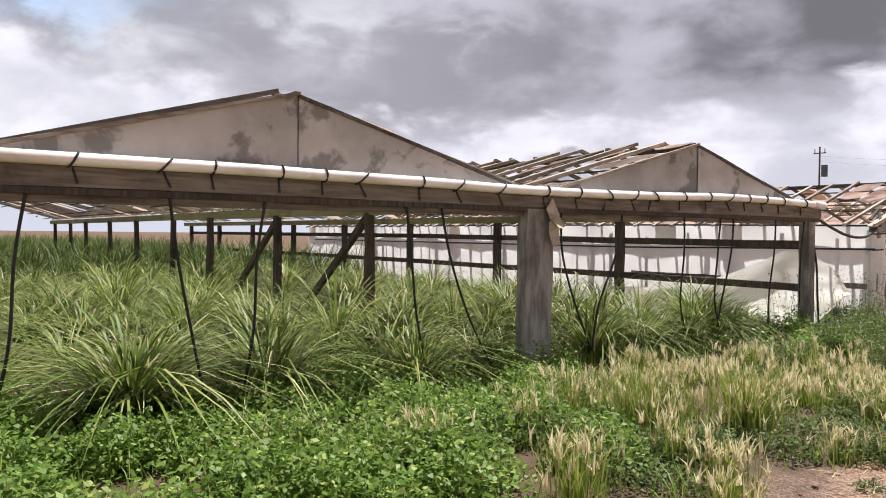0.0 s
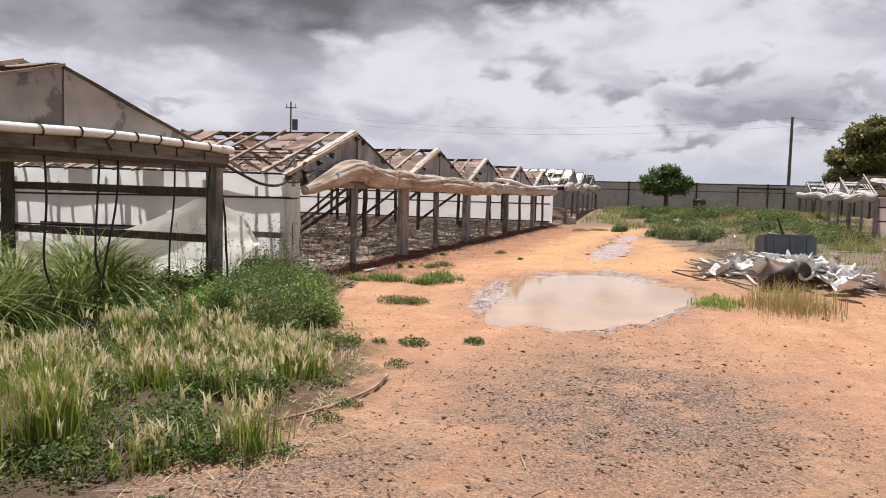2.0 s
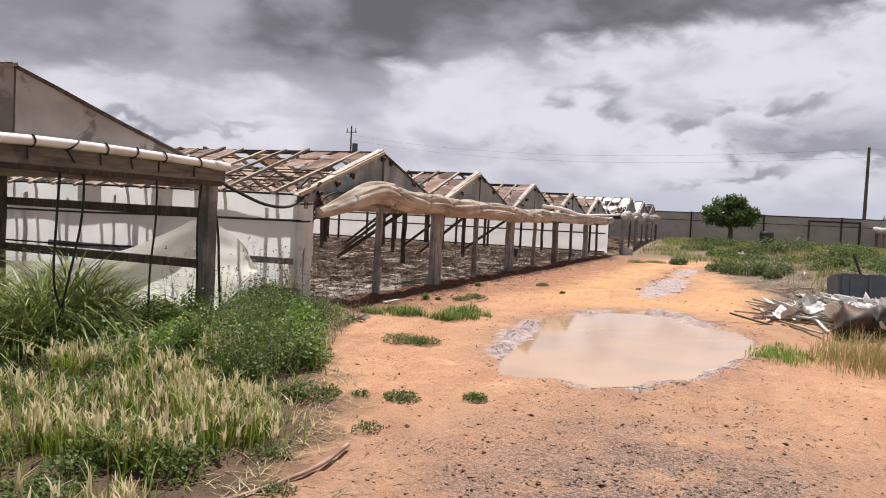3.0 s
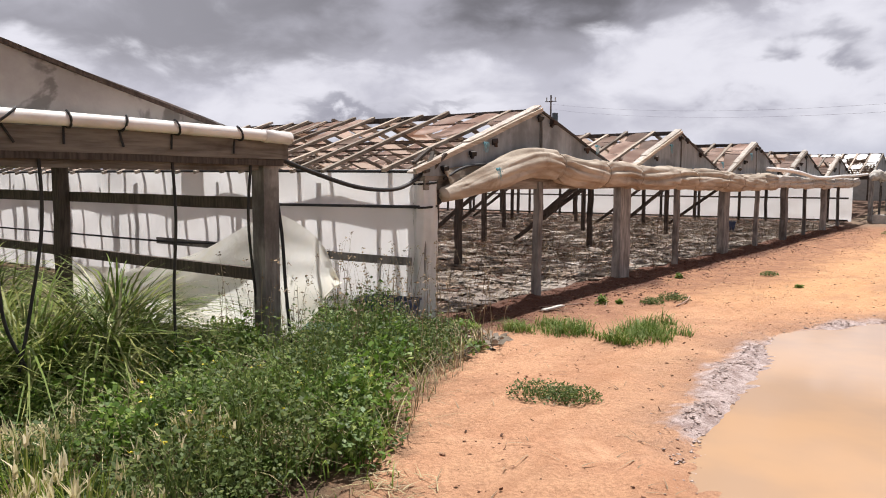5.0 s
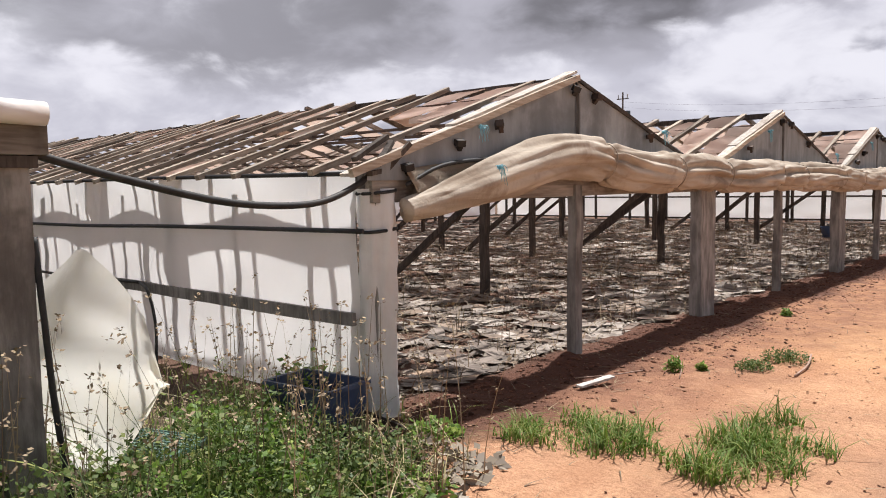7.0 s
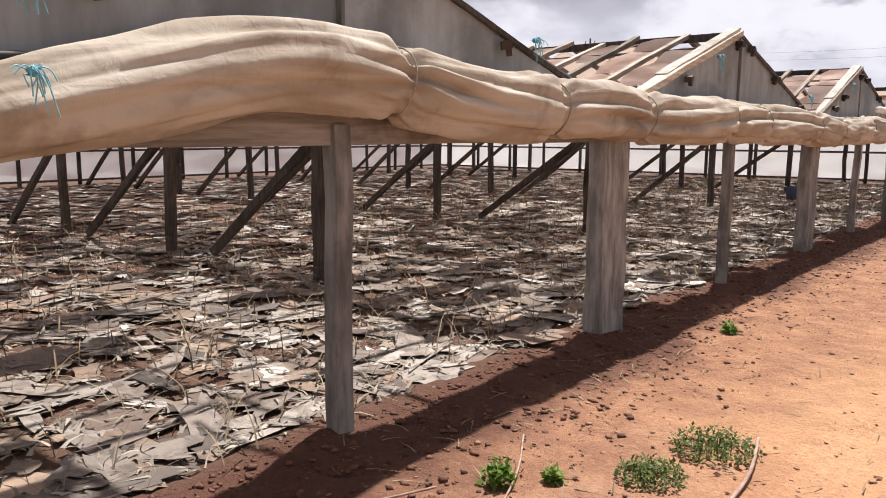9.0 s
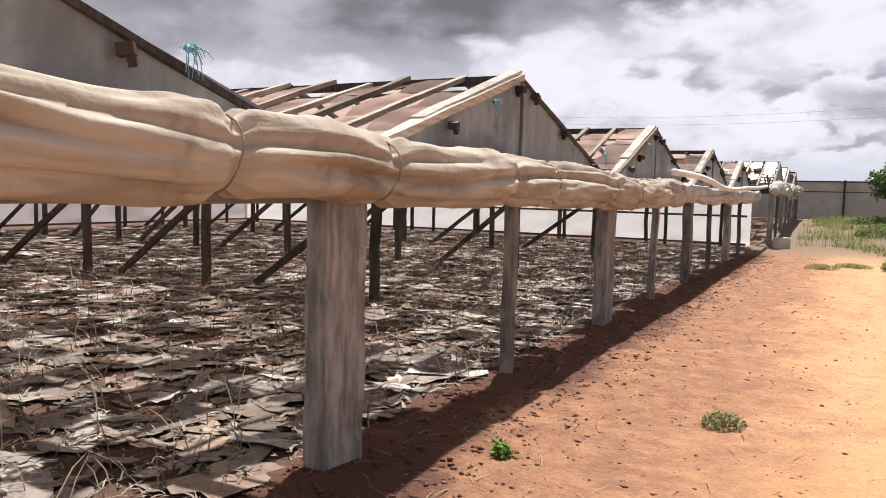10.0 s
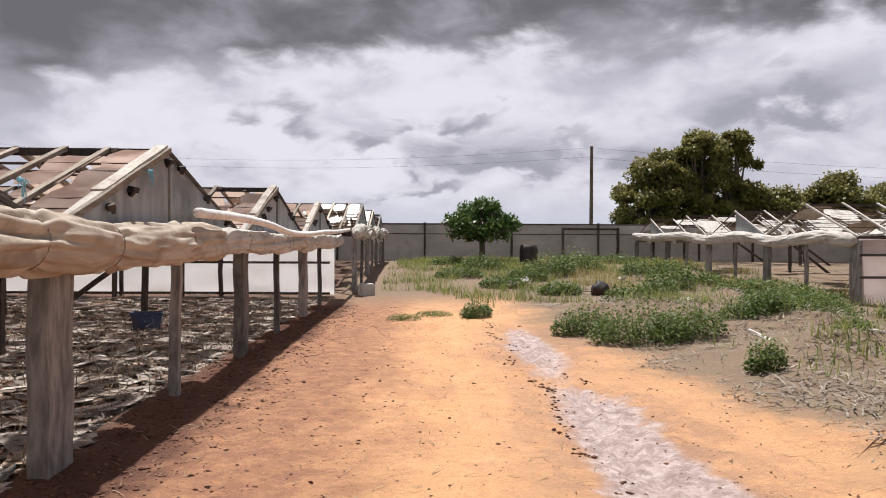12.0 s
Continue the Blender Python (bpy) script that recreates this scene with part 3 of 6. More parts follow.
def ground_z(x, y):
    """The lie of the land, as an array function."""
    x, y = np.asarray(x, float), np.asarray(y, float)
    z = 0.012 * np.sin(x * 2.1 + y * 0.7) * np.sin(y * 1.3 - x * 0.4) + 0.008 * np.sin(x * 5.3) * np.sin(y * 4.7 + 1)
    a = np.arctan2((y - 13.2) / 2.9, (x + 1.22) / 1.33)
    d = np.hypot((x + 1.22) / 1.33, (y - 13.2) / 2.9) / (1 + 0.09 * np.sin(3 * a + 1) + 0.06 * np.sin(5 * a) + 0.04 * np.sin(9 * a + 2))
    z = z * np.clip((d - 0.5) * 2, 0, 1) + 0.05 * np.exp(-((d - 1.13) / 0.10) ** 2) * (0.6 + 0.4 * np.sin(17 * a)) - 0.09 * np.clip(1.06 - d, 0, 1) ** 0.6
    for cx, cy, rx, ry, h in ((2.6, 27.5, 1.3, 1.6, 0.32), (1.4, 33.5, 2.2, 2.0, 0.28), (3.6, 30.5, 1.6, 1.2, 0.3), (1.3, 22.5, 1.3, 2.2, 0.22), (4.5, 37.0, 2.2, 1.5, 0.3), (1.8, 16.4, 1.0, 1.8, 0.12)):
        z = z + h * np.exp(-((x - cx) / rx) ** 2 - ((y - cy) / ry) ** 2) * (1 + 0.25 * np.sin(5 * x + 3 * y))
    rut = np.exp(-((x + 1.62 + 0.06 * np.sin(y * 1.7)) / 0.3) ** 2) * np.clip((y - 20) / 2, 0, 1) * np.clip((33 - y) / 3, 0, 1)
    z = z - 0.05 * rut + 0.03 * rut * np.sin(y * 9 + 3 * np.sin(x * 14))
    z = z + 0.05 * np.exp(-((x + 5.62) / 0.22) ** 2) * (y > 12.9) * (0.8 + 0.3 * np.sin(y * 3.1) + 0.2 * np.sin(y * 7.7))
    return np.where(x < -5.9, z * 0.4, z) + rise(y)


def blades(roots, h, az, bend, w, segs=3, droop=0.45):
    """Arching blades as quads: each tapers and bends the way az says."""
    n = len(roots)
    s = np.linspace(0, 1, segs + 1)[None, :]
    out = np.stack([np.cos(az), np.sin(az)], -1)
    run = (bend * h)[:, None] * s ** 1.8
    rise = h[:, None] * (s - droop * bend[:, None] * s ** 2.6)
    mid = np.zeros((n, segs + 1, 3))
    mid[..., :2] = roots[:, None, :2] + out[:, None, :] * run[..., None]
    mid[..., 2] = roots[:, None, 2] + rise
    side = np.stack([-out[:, 1], out[:, 0], 0 * az], -1)[:, None, :] * (w[:, None] * (1 - s) ** 0.65 / 2 + 0.0006)[..., None]
    v = np.stack([mid - side, mid + side], 2).reshape(-1, 3)
    base = (np.arange(n) * 2 * (segs + 1))[:, None, None]
    k = np.arange(segs)[None, :, None] * 2
    f = (base + k + np.array([0, 1, 3, 2])[None, None, :]).reshape(-1, 4)
    return v, f


def leaves(at, size, rng, flat=0.5):
    """Kite-shaped leaves with a fold, turned at random."""
    n = len(at)
    az, tilt = rng.uniform(0, math.tau, n), rng.normal(0, flat, n)
    d = np.stack([np.cos(az) * np.cos(tilt), np.sin(az) * np.cos(tilt), np.sin(tilt)], -1)
    lean = rng.normal(0, 0.6, n)
    s = np.stack([-np.sin(az) * np.cos(lean), np.cos(az) * np.cos(lean), np.sin(lean)], -1)
    L = size[:, None]
    v = np.stack([at, at + d * L * 0.45 + s * L * 0.34, at + d * L, at + d * L * 0.45 - s * L * 0.34], 1).reshape(-1, 3)
    return v, np.arange(4 * n).reshape(-1, 4)


def joined(*sets):
    vs, fs, k = [], [], 0
    for v, f in sets:
        vs.append(v)
        fs.append(f + k)
        k += len(v)
    return np.concatenate(vs), np.concatenate(fs)


# ---------------------------------------------------------------- ground
def axis(*runs):
    return np.unique(np.round(np.concatenate([np.arange(a, b, st) for a, b, st in runs] + [[runs[-1][1]]]), 4))


gx = axis((-2500, -400, 300), (-400, -60, 40), (-60, -12, 3), (-12, -6, 0.5), (-6, 4, 0.075), (4, 14, 0.5), (14, 60, 4), (60, 400, 40), (400, 2500, 300))
gy = axis((-2500, -400, 300), (-400, -40, 40), (-40, 0, 2.5), (0, 17, 0.09), (17, 34, 0.14), (34, 70, 1.0), (70, 400, 30), (400, 2500, 300))
X, Y = np.meshgrid(gx, gy)
Z = np.where((abs(X) < 16) & (Y > -10) & (Y < 72), ground_z(X, Y), rise(Y))
near = (X > -6) & (X < 4) & (Y > 0) & (Y < 34)
Z = Z + near * RNG.normal(0, 0.005, X.shape)
gi = np.arange(X.size).reshape(X.shape)
gf = np.stack([gi[:-1, :-1], gi[:-1, 1:], gi[1:, 1:], gi[1:, :-1]], -1).reshape(-1, 4)
ground = tagged(new("ground", quads("ground", np.stack([X, Y, Z], -1).reshape(-1, 3), gf, M_GROUND, True)), "bare orange sandy soil with damp and shade-darkened patches and gravel", "ground", kind="structure")

wa = np.linspace(0, math.tau, 97)[:-1]
wr = 1.03 * (1 + 0.09 * np.sin(3 * wa + 1) + 0.06 * np.sin(5 * wa) + 0.04 * np.sin(9 * wa + 2))
bm = bmesh.new()
bm.faces.new([bm.verts.new((-1.22 + 1.33 * r * math.cos(a), 13.2 + 2.9 * r * math.sin(a), -0.013)) for a, r in zip(wa, wr)])
puddle = tagged(part("puddle", bm, M_WATER), "shallow muddy rain puddle with a pale still surface", "puddle", kind="structure")


# ---------------------------------------------------------------- greenhouses
def slope_pose(x, y0, z0, y1, z1):
    """A pose whose +y runs up the slope from (y0, z0) to (y1, z1) at x."""
    d = Vector((0, y1 - y0, z1 - z0)).normalized()
    a = Vector((1, 0, 0))
    n = a.cross(d)
    if n.z < 0:
        a, n = -a, -n
    return Matrix(((a.x, d.x, n.x, x), (a.y, d.y, n.y, y0), (a.z, d.z, n.z, z0), (0, 0, 0, 1)))


def scrap_mesh(name, sx, sy, material, rng, thick=0.008, curl=0.05, ragged=0.78, points=9):
    """A torn sheet with a ragged outline, some curl and a real thickness."""
    bm = bmesh.new()
    n = points
    top, low = [], []
    for i in range(n):
        a = math.tau * i / n
        c, s = math.cos(a), math.sin(a)
        k = 1 / max(abs(c), abs(s)) * rng.uniform(ragged, 1.0)
        x, y = c * k * sx / 2, s * k * sy / 2
        z = curl * (x / sx * 2) ** 2 * rng.uniform(0.3, 1) + rng.uniform(-0.25, 0.25) * curl
        top.append(bm.verts.new((x, y, z + thick)))
        low.append(bm.verts.new((x, y, z)))
    ct, cl = bm.verts.new((0, 0, thick)), bm.verts.new((0, 0, 0))
    for i in range(n):
        j = (i + 1) % n
        bm.faces.new((top[i], top[j], ct))
        bm.faces.new((low[j], low[i], cl))
        bm.faces.new((low[i], low[j], top[j], top[i]))
    return finish(bm, name, material)


def greenhouse(label, xf, way, valleys, depth, eave, apex, cover, m_gable, m_film, group, first_whole=False, rich=True, post_step=2.75, m_rafter=None, seed=3, wide_posts=True, step=0.45, mids=None, missing=0.06, lean=None, m_sheet=None, boards=True):
    """A multi-span timber greenhouse: xf is its front plane, way (-1 or 1) the side to which it runs back."""
    rng = random.Random(seed)
    root = thing("greenhouse", (xf, (valleys[0] + valleys[-1]) / 2, 0), label, "greenhouse", group)
    inv = Matrix.Translation(root.location).inverted()
    m_rafter = m_rafter or M_RAFTER
    xb = xf + way * depth

    def add(name, bm, material, text="", smooth=False):
        ob = part(name, bm, material, root, text, smooth)
        ob.matrix_basis = inv
        return ob

    def copy(name, me, m):
        return put_part(name, me, root, inv @ m)

    half = (valleys[1] - valleys[0]) / 2
    length = math.hypot(half, apex - eave)
    # shared meshes
    rafters = [finish(timber((0, -0.06, 0), (0, length + rng.uniform(-0.06, 0.035), 0), 0.055, 0.04, 0.005, 5, 0.0), "rafter", m_rafter) for _ in range(4)]
    wide = [finish(timber((0, 0, -0.45), (0, 0, eave - 0.1), 0.13, 0.34, 0.008, 6, 0.012), "wide_post", M_POST) for _ in range(3)]
    thin = [finish(timber((0, 0, -0.45), (0, 0, eave - 0.08), 0.085, 0.095, 0.008, 6, 0.006), "post", M_POST) for _ in range(3)]
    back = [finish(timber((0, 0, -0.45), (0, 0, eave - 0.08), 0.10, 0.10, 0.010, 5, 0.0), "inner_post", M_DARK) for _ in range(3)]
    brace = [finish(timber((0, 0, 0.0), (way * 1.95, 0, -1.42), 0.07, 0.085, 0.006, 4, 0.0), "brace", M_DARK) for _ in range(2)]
    sheets = [scrap_mesh("roof_sheet", step * 0.97, length * f, m_sheet or M_SHEET, rng, 0.005, 0.014) for f in (0.5, 0.34, 0.34, 0.25, 0.25, 0.18, 0.12)]
    clip = bmesh.new()
    slab(clip, pose(0, 0, 0), 0.06, 0.07, 0.045)
    slab(clip, pose(0.01, 0.02, -0.03, 30), 0.03, 0.04, 0.05)
    clip = finish(clip, "bracket", M_IRON)
    nx = int(depth / step)

    # posts, beams and braces
    for i, y in enumerate(valleys):
        if 0 < i < len(valleys) - 1 or not first_whole:
            copy("wide_post" if wide_posts else "post", rng.choice(wide if wide_posts else thin), pose(xf, y, 0, 0, 0, rng.uniform(-2, 2)))
        yb = y + 0.22 if i == 0 and first_whole else y
        slim = i == 0 and first_whole and mids
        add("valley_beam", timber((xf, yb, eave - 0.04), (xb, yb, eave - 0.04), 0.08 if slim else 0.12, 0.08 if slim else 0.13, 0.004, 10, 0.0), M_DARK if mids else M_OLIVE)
        k = xf + way * 3.05
        while (xb - k) * way > 0:
            if mids is None and i == len(valleys) - 1:
                break
            copy("inner_post", rng.choice(back), pose(k + rng.uniform(-0.12, 0.12), (yb if i == 0 and mids else y - 0.05) + rng.uniform(-0.06, 0.06), 0, rng.uniform(-1, 1), rng.uniform(-1, 1), 0))
            if 0 < i < len(valleys) - 1 and (mids or abs(k - xf) < 7):
                copy("brace", rng.choice(brace), pose(k, y - 0.04, eave - 0.14, 0, rng.uniform(-3, 3), rng.uniform(-4, 4)))
            k += way * post_step
    for n, (a, b) in enumerate(zip(valleys, valleys[1:])):
        mid = (a + b) / 2 + (lean[n] if lean else 0.0)
        rise = 0.045 if mids else 0.04
        if mids is not None:
            copy("post", rng.choice(thin), pose(xf, (a + b) / 2 + mids[n], 0, rng.uniform(-0.8, 0.8), rng.uniform(-0.8, 0.8), rng.uniform(-3, 3)))
        # front beam and gable
        add("front_beam", timber((xf + way * 0.02, a + 0.07, eave - 0.1), (xf + way * 0.02, b - 0.07, eave - 0.1), 0.07, 0.14, 0.004, 6, 0.0), M_BOARD)
        for y0, y1, z0, z1 in ((a + 0.02, mid - 0.004, eave + rise, apex - 0.03 + rise), (b - 0.02, mid + 0.004, eave + rise, apex - 0.03 + rise)):
            bm = bmesh.new()
            rows = 8
            grid = []
            for ix in (xf - way * 0.02, xf + way * 0.004):
                col = []
                for r in range(rows + 1):
                    yy = y0 + (y1 - y0) * r / rows
                    zt = z0 + 0.03 + (z1 - z0 - 0.03) * r / rows
                    warp = 0.01 * math.sin(r * 1.3 + y0)
                    col.append((bm.verts.new((ix + warp, yy, eave - 0.03)), bm.verts.new((ix + warp, yy, zt))))
                grid.append(col)
            for c, flip in ((grid[0], 1), (grid[1], 0)):
                for p, q in zip(c, c[1:]):
                    f = (p[0], q[0], q[1], p[1])
                    bm.faces.new(f if flip else f[::-1])
            for r in range(rows):
                bm.faces.new((grid[0][r][1], grid[0][r + 1][1], grid[1][r + 1][1], grid[1][r][1]))
            if boards or (n % 2 and y0 < mid):
                add("gable_board", bm, m_gable)
            else:
                bm.free()
        if rich and mids:
            add("gable_cover_strip", timber((xf - way * 0.03, mid, eave), (xf - way * 0.03, mid, apex - 0.05), 0.03, 0.02, 0.001, 3, 0.0), M_POST)
        # barge boards
        for y0, s in ((a, 1), (b, -1)):
            if s > 0 and mids and rich:
                # pale boards nailed along the roof's edge, overlapping where one ends
                for f0, f1, w in ((-0.05, 0.42, 0.08), (0.36, 1.0, 0.11)):
                    p, q = (Vector((xf + way * 0.03, y0 + (mid - y0) * f, eave + (apex - eave) * f + 0.045 + 0.02 * (f0 > 0))) for f in (f0, f1))
                    add("edge_board", timber(p, q, w, 0.022, 0.004, 6, 0.0), M_EDGE, "pale weathered edge board")
            add("barge_board", timber((xf - way * 0.035, y0 - s * 0.12, eave + (0.01 if s > 0 else -0.01)), (xf - way * 0.035, mid, apex + (0.02 if s > 0 else 0.0)), 0.04 if s > 0 else 0.025, (0.05 if s > 0 else 0.03) if mids else 0.025, 0.005, 6, 0.0), m_rafter if s > 0 else M_DARK)
            if rich and mids:
                for q in (0.12, 0.32, 0.52, 0.62, 0.93):
                    if rng.random() < 0.75:
                        f = q + rng.uniform(-0.04, 0.04)
                        copy("bracket", clip, pose(xf - way * 0.07, y0 + (mid - y0) * f, eave + (apex - eave) * f - 0.055, rng.uniform(-25, 25), rng.uniform(-20, 20), rng.uniform(0, 90)))
        add("ridge_board", timber((xf, mid, apex), (xb, mid, apex), 0.04, 0.07, 0.003, 10, 0.0), M_DARK)
        # roof slopes
        slim_eave = n == 0 and first_whole and mids
        far, far_rafters = [], []
        for y0, s in ((a, 1), (b, -1)):
            for i in range(1, nx + 1):
                x = xf + way * (i * step + rng.uniform(-0.05, 0.05))
                z = eave + (0.045 if mids else 0.075)
                if rng.random() < missing:
                    continue
                m = slope_pose(x, y0, z, mid, apex + (0.02 if s < 0 and mids else 0.045 if mids else 0.075)) @ pose(0, 0, 0, rng.uniform(-0.6, 0.6), 0, rng.uniform(-1.2, 1.2)) @ Matrix.Diagonal((1, math.hypot(mid - y0, apex - eave) / length, 1, 1))
                if i * step < 13:
                    copy("rafter", rng.choice(rafters), m)
                else:
                    far_rafters.append((rng.choice(rafters), m))
            laths = bmesh.new()
            for j in range(1, 9):
                f = j / 9
                k = depth if slim_eave and s > 0 and f < 0.3 else 0.0
                while k < depth:
                    run = rng.uniform(0.8, 5)
                    if rng.random() < (0.42 if rich else 0.4):
                        bars(laths, (xf + way * k, y0 + (mid - y0) * f, eave + (apex - eave) * f + 0.02), (xf + way * min(k + run, depth), y0 + (mid - y0) * f + rng.uniform(-0.03, 0.03), eave + (apex - eave) * f + 0.02 + rng.uniform(-0.02, 0.01)), 0.035, 0.02, 0.0, 1, rng)
                    k += run
            add("roof_lath", laths, M_LATH)["kind"] = "stuff"
            for i in range(nx):
                f = 0.0
                while f < 0.95:
                    me = rng.choice(sheets)
                    ext = max(v.co.y for v in me.vertices) * 2 / length
                    keep = cover(n, s, f) if callable(cover) else cover
                    if rng.random() < keep:
                        at = min(f + ext / 2, 1 - ext / 2)
                        m = slope_pose(xf + way * (i + 0.5) * step, y0 + (mid - y0) * at, eave + (apex - eave) * at + (0.018 if mids else 0.036), mid, apex + (0.018 if mids else 0.036)) @ pose(0, 0, rng.uniform(0, 0.006), rng.uniform(-1.5, 1.5), rng.uniform(-1, 1), rng.uniform(-2, 2))
                        if i * step < 8 and rich:
                            copy("roof_sheet", me, m)
                        else:
                            far.append((me, m))
                    f += ext
        for name, items, material in (("far_roof_sheet", far, m_sheet or M_SHEET), ("far_rafter", far_rafters, m_rafter)):
            bm = bmesh.new()
            for me, m in items:
                vs = [bm.verts.new(m @ v.co) for v in me.vertices]
                for p in me.polygons:
                    bm.faces.new([vs[k] for k in p.vertices])
            add(name, bm, material)["kind"] = "stuff"
    return root, add, copy


def film_wall(name, p, q, z0, z1, material, label, bulge=0.03, step=0.25, seed=1):
    """A film stretched between p and q on the plan, with slack between its fixings."""
    rng = random.Random(seed)
    p, q = Vector(p), Vector(q)
    n = max(2, int((q - p).length / step))
    out = Vector((-(q - p).y, (q - p).x)).normalized()
    rows = 10
    bm = bmesh.new()
    g = [[bm.verts.new((*(p.lerp(q, i / n) + out * (bulge * math.sin(i * 0.9 + 0.5 * math.sin(j)) * math.sin(math.pi * ((j / rows * 3) % 1)) + rng.uniform(-0.006, 0.006))), z0 + (z1 - z0) * j / rows)) for j in range(rows + 1)] for i in range(n + 1)]
    for c, d in zip(g, g[1:]):
        for j in range(rows):
            bm.faces.new((c[j], d[j], d[j + 1], c[j + 1]))
    ob = part(name, bm, material, None, "", True)
    return tagged(ob, label, "plastic film")


# the overgrown house whose bays come first
A_V = (-4.1, 0.8, 5.7, 10.6)
house_a, add_a, copy_a = greenhouse("long low timber greenhouse with grey gables, overgrown inside", -5.52, -1, A_V, 26, 1.72, 2.40, lambda n, s, f: 0.5 if n == 2 and s > 0 else 0.06, M_GABLE_A, M_FILM, "greenhouses", True, seed=5, missing=0.16)
# the stripped house with open front
B_V = (12.65, 17.6, 22.7, 27.8, 32.9, 38.0)
house_b, add_b, copy_b = greenhouse("derelict timber greenhouse with torn roof and open front", -5.6, -1, B_V, 19, 1.56, 2.35, lambda n, s, f: 0.62 if n else (0.34 if s < 0 else 0.04 if f < 0.3 else 0.5), M_GABLE, M_FILM, "greenhouses", True, seed=8, mids=(-0.1, -0.2, -0.1, -0.1, -0.1), lean=(-0.09, -0.15, -0.38, -0.3, -0.3))
# a third one further down the row, and one across the yard
C_V = (39.6, 44.5, 49.4, 54.3)
house_c, add_c, copy_c = greenhouse("distant derelict greenhouse with pale broken roofs", -5.2, -1, C_V, 14, 1.56, 2.4, 0.55, M_GABLE, M_FILM, "greenhouses", False, False, seed=13, mids=(0, 0, 0), m_sheet=M_REFUSE)
house_c.location.z = 0.28
R_V = (36.4, 41.3, 46.2, 51.1, 56.0)
house_r, add_r, copy_r = greenhouse("collapsed greenhouse across the yard with bleached rafters", 7.5, 1, R_V, 16, 1.6, 2.5, 0.22, M_GABLE, M_FILM, "greenhouses", False, False, m_rafter=M_CLOTH_PALE, seed=17, step=1.0, mids=(0, 0, 0, 0), m_sheet=M_CLOTH_PALE, boards=False)
house_r.location.z = 0.1

# front of the first house: pipe on a deep board, ties, end posts and rails
add_a("front_board", timber((-5.47, -9, 1.72), (-5.47, 10.78, 1.715), 0.045, 0.15, 0.004, 30, 0.004), M_BOARD)
add_a("front_board", timber((-5.50, -9, 1.622), (-5.50, 10.74, 1.615), 0.09, 0.045, 0.004, 30, 0.004), M_DARK)
add_a("corner_post", timber((-5.56, 10.64, -0.1), (-5.56, 10.64, 1.68), 0.14, 0.15, 0.005, 8, 0.01), M_POST)
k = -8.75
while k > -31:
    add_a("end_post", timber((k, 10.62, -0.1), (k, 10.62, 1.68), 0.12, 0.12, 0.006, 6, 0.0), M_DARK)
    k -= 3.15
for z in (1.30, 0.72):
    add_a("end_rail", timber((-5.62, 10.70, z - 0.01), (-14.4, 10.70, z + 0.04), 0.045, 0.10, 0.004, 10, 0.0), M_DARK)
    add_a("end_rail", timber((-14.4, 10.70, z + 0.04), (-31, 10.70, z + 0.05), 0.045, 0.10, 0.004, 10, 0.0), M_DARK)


def pipe_z(y):
    """The pipe sags between the posts and dips at its end."""
    return float(np.interp(y, [-9, 1, 3.6, 5.0, 6.6, 7.6, 8.8, 9.8, 10.8], [1.835, 1.82, 1.812, 1.79, 1.785, 1.812, 1.838, 1.832, 1.805]))


pipe_pts = curve_points([(-5.405, y, pipe_z(y) + 0.004 * math.sin(y * 3.1)) for y in np.linspace(-9, 10.74, 26)], 4)
pipe = tagged(part("pipe", tube(pipe_pts, 0.043, 12), M_PIPE, None, "", True), "long white plastic pipe tied along the greenhouse front", "pipe")
part("pipe_socket", tube([(-5.405, 10.50, pipe_z(10.5)), (-5.405, 10.76, pipe_z(10.76))], 0.05, 12), M_PIPE, pipe, "", True)
tie_rng = random.Random(4)
y = -3.0
while y < 10.5:
    c = Vector((-5.405, y, pipe_z(y)))
    slant = tie_rng.uniform(-0.06, 0.06)
    loop = [c + Vector((0.052 * math.cos(a), slant * math.sin(a), 0.052 * math.sin(a))) for a in np.linspace(0.4 * math.pi, -0.9 * math.pi, 9)] + [c + Vector((-0.025, slant, -0.15))]
    tie = tagged(part("cable_tie", tube(loop, 0.008, 5), M_HOSE), "black rubber strap holding the pipe to the board", "strap", "pipe straps")
    y += tie_rng.uniform(0.3, 0.6)


def hose(points, r, label, n=10):
    return tagged(part("hose", tube(curve_points(points, n), r, 7), M_HOSE, None, "", True), label, "hose")


h_rng = random.Random(21)
for y, lean, foot in ((1.45, -0.2, 0.1), (2.28, 0.35, -0.02), (3.0, -0.15, 0.05), (4.2, 0.35, 0.15), (4.55, 0.75, 0.1), (6.0, 0.6, 0.2), (6.9, -0.3, 0.2), (7.9, 0.25, 0.3), (8.6, 0.2, 0.3), (8.85, -0.1, 0.3), (9.75, 0.1, 0.05), (10.45, 0.2, 0.0)):
    hose([(-5.48, y, 1.72), (-5.53, y + lean * 0.2 + h_rng.uniform(-0.05, 0.05), 1.2), (-5.60, y + lean * 0.6 + h_rng.uniform(-0.06, 0.06), 0.65), (-5.62, y + lean, foot)], 0.011, "thin black irrigation hose hanging from the pipe")
hose([(-5.50, 10.70, 1.66), (-5.52, 11.1, 1.55), (-5.55, 11.7, 1.42), (-5.58, 12.25, 1.40), (-5.6, 12.6, 1.5), (-5.62, 12.75, 1.6)], 0.02, "black hose slung between the two greenhouses")
hose([(-5.52, 10.73, 1.30), (-5.47, 10.73, 1.0), (-5.46, 10.76, 0.5), (-5.44, 10.82, 0.05), (-5.3, 10.9, 0.02), (-5.15, 11.0, 0.02)], 0.014, "black hose hanging beside the corner post")
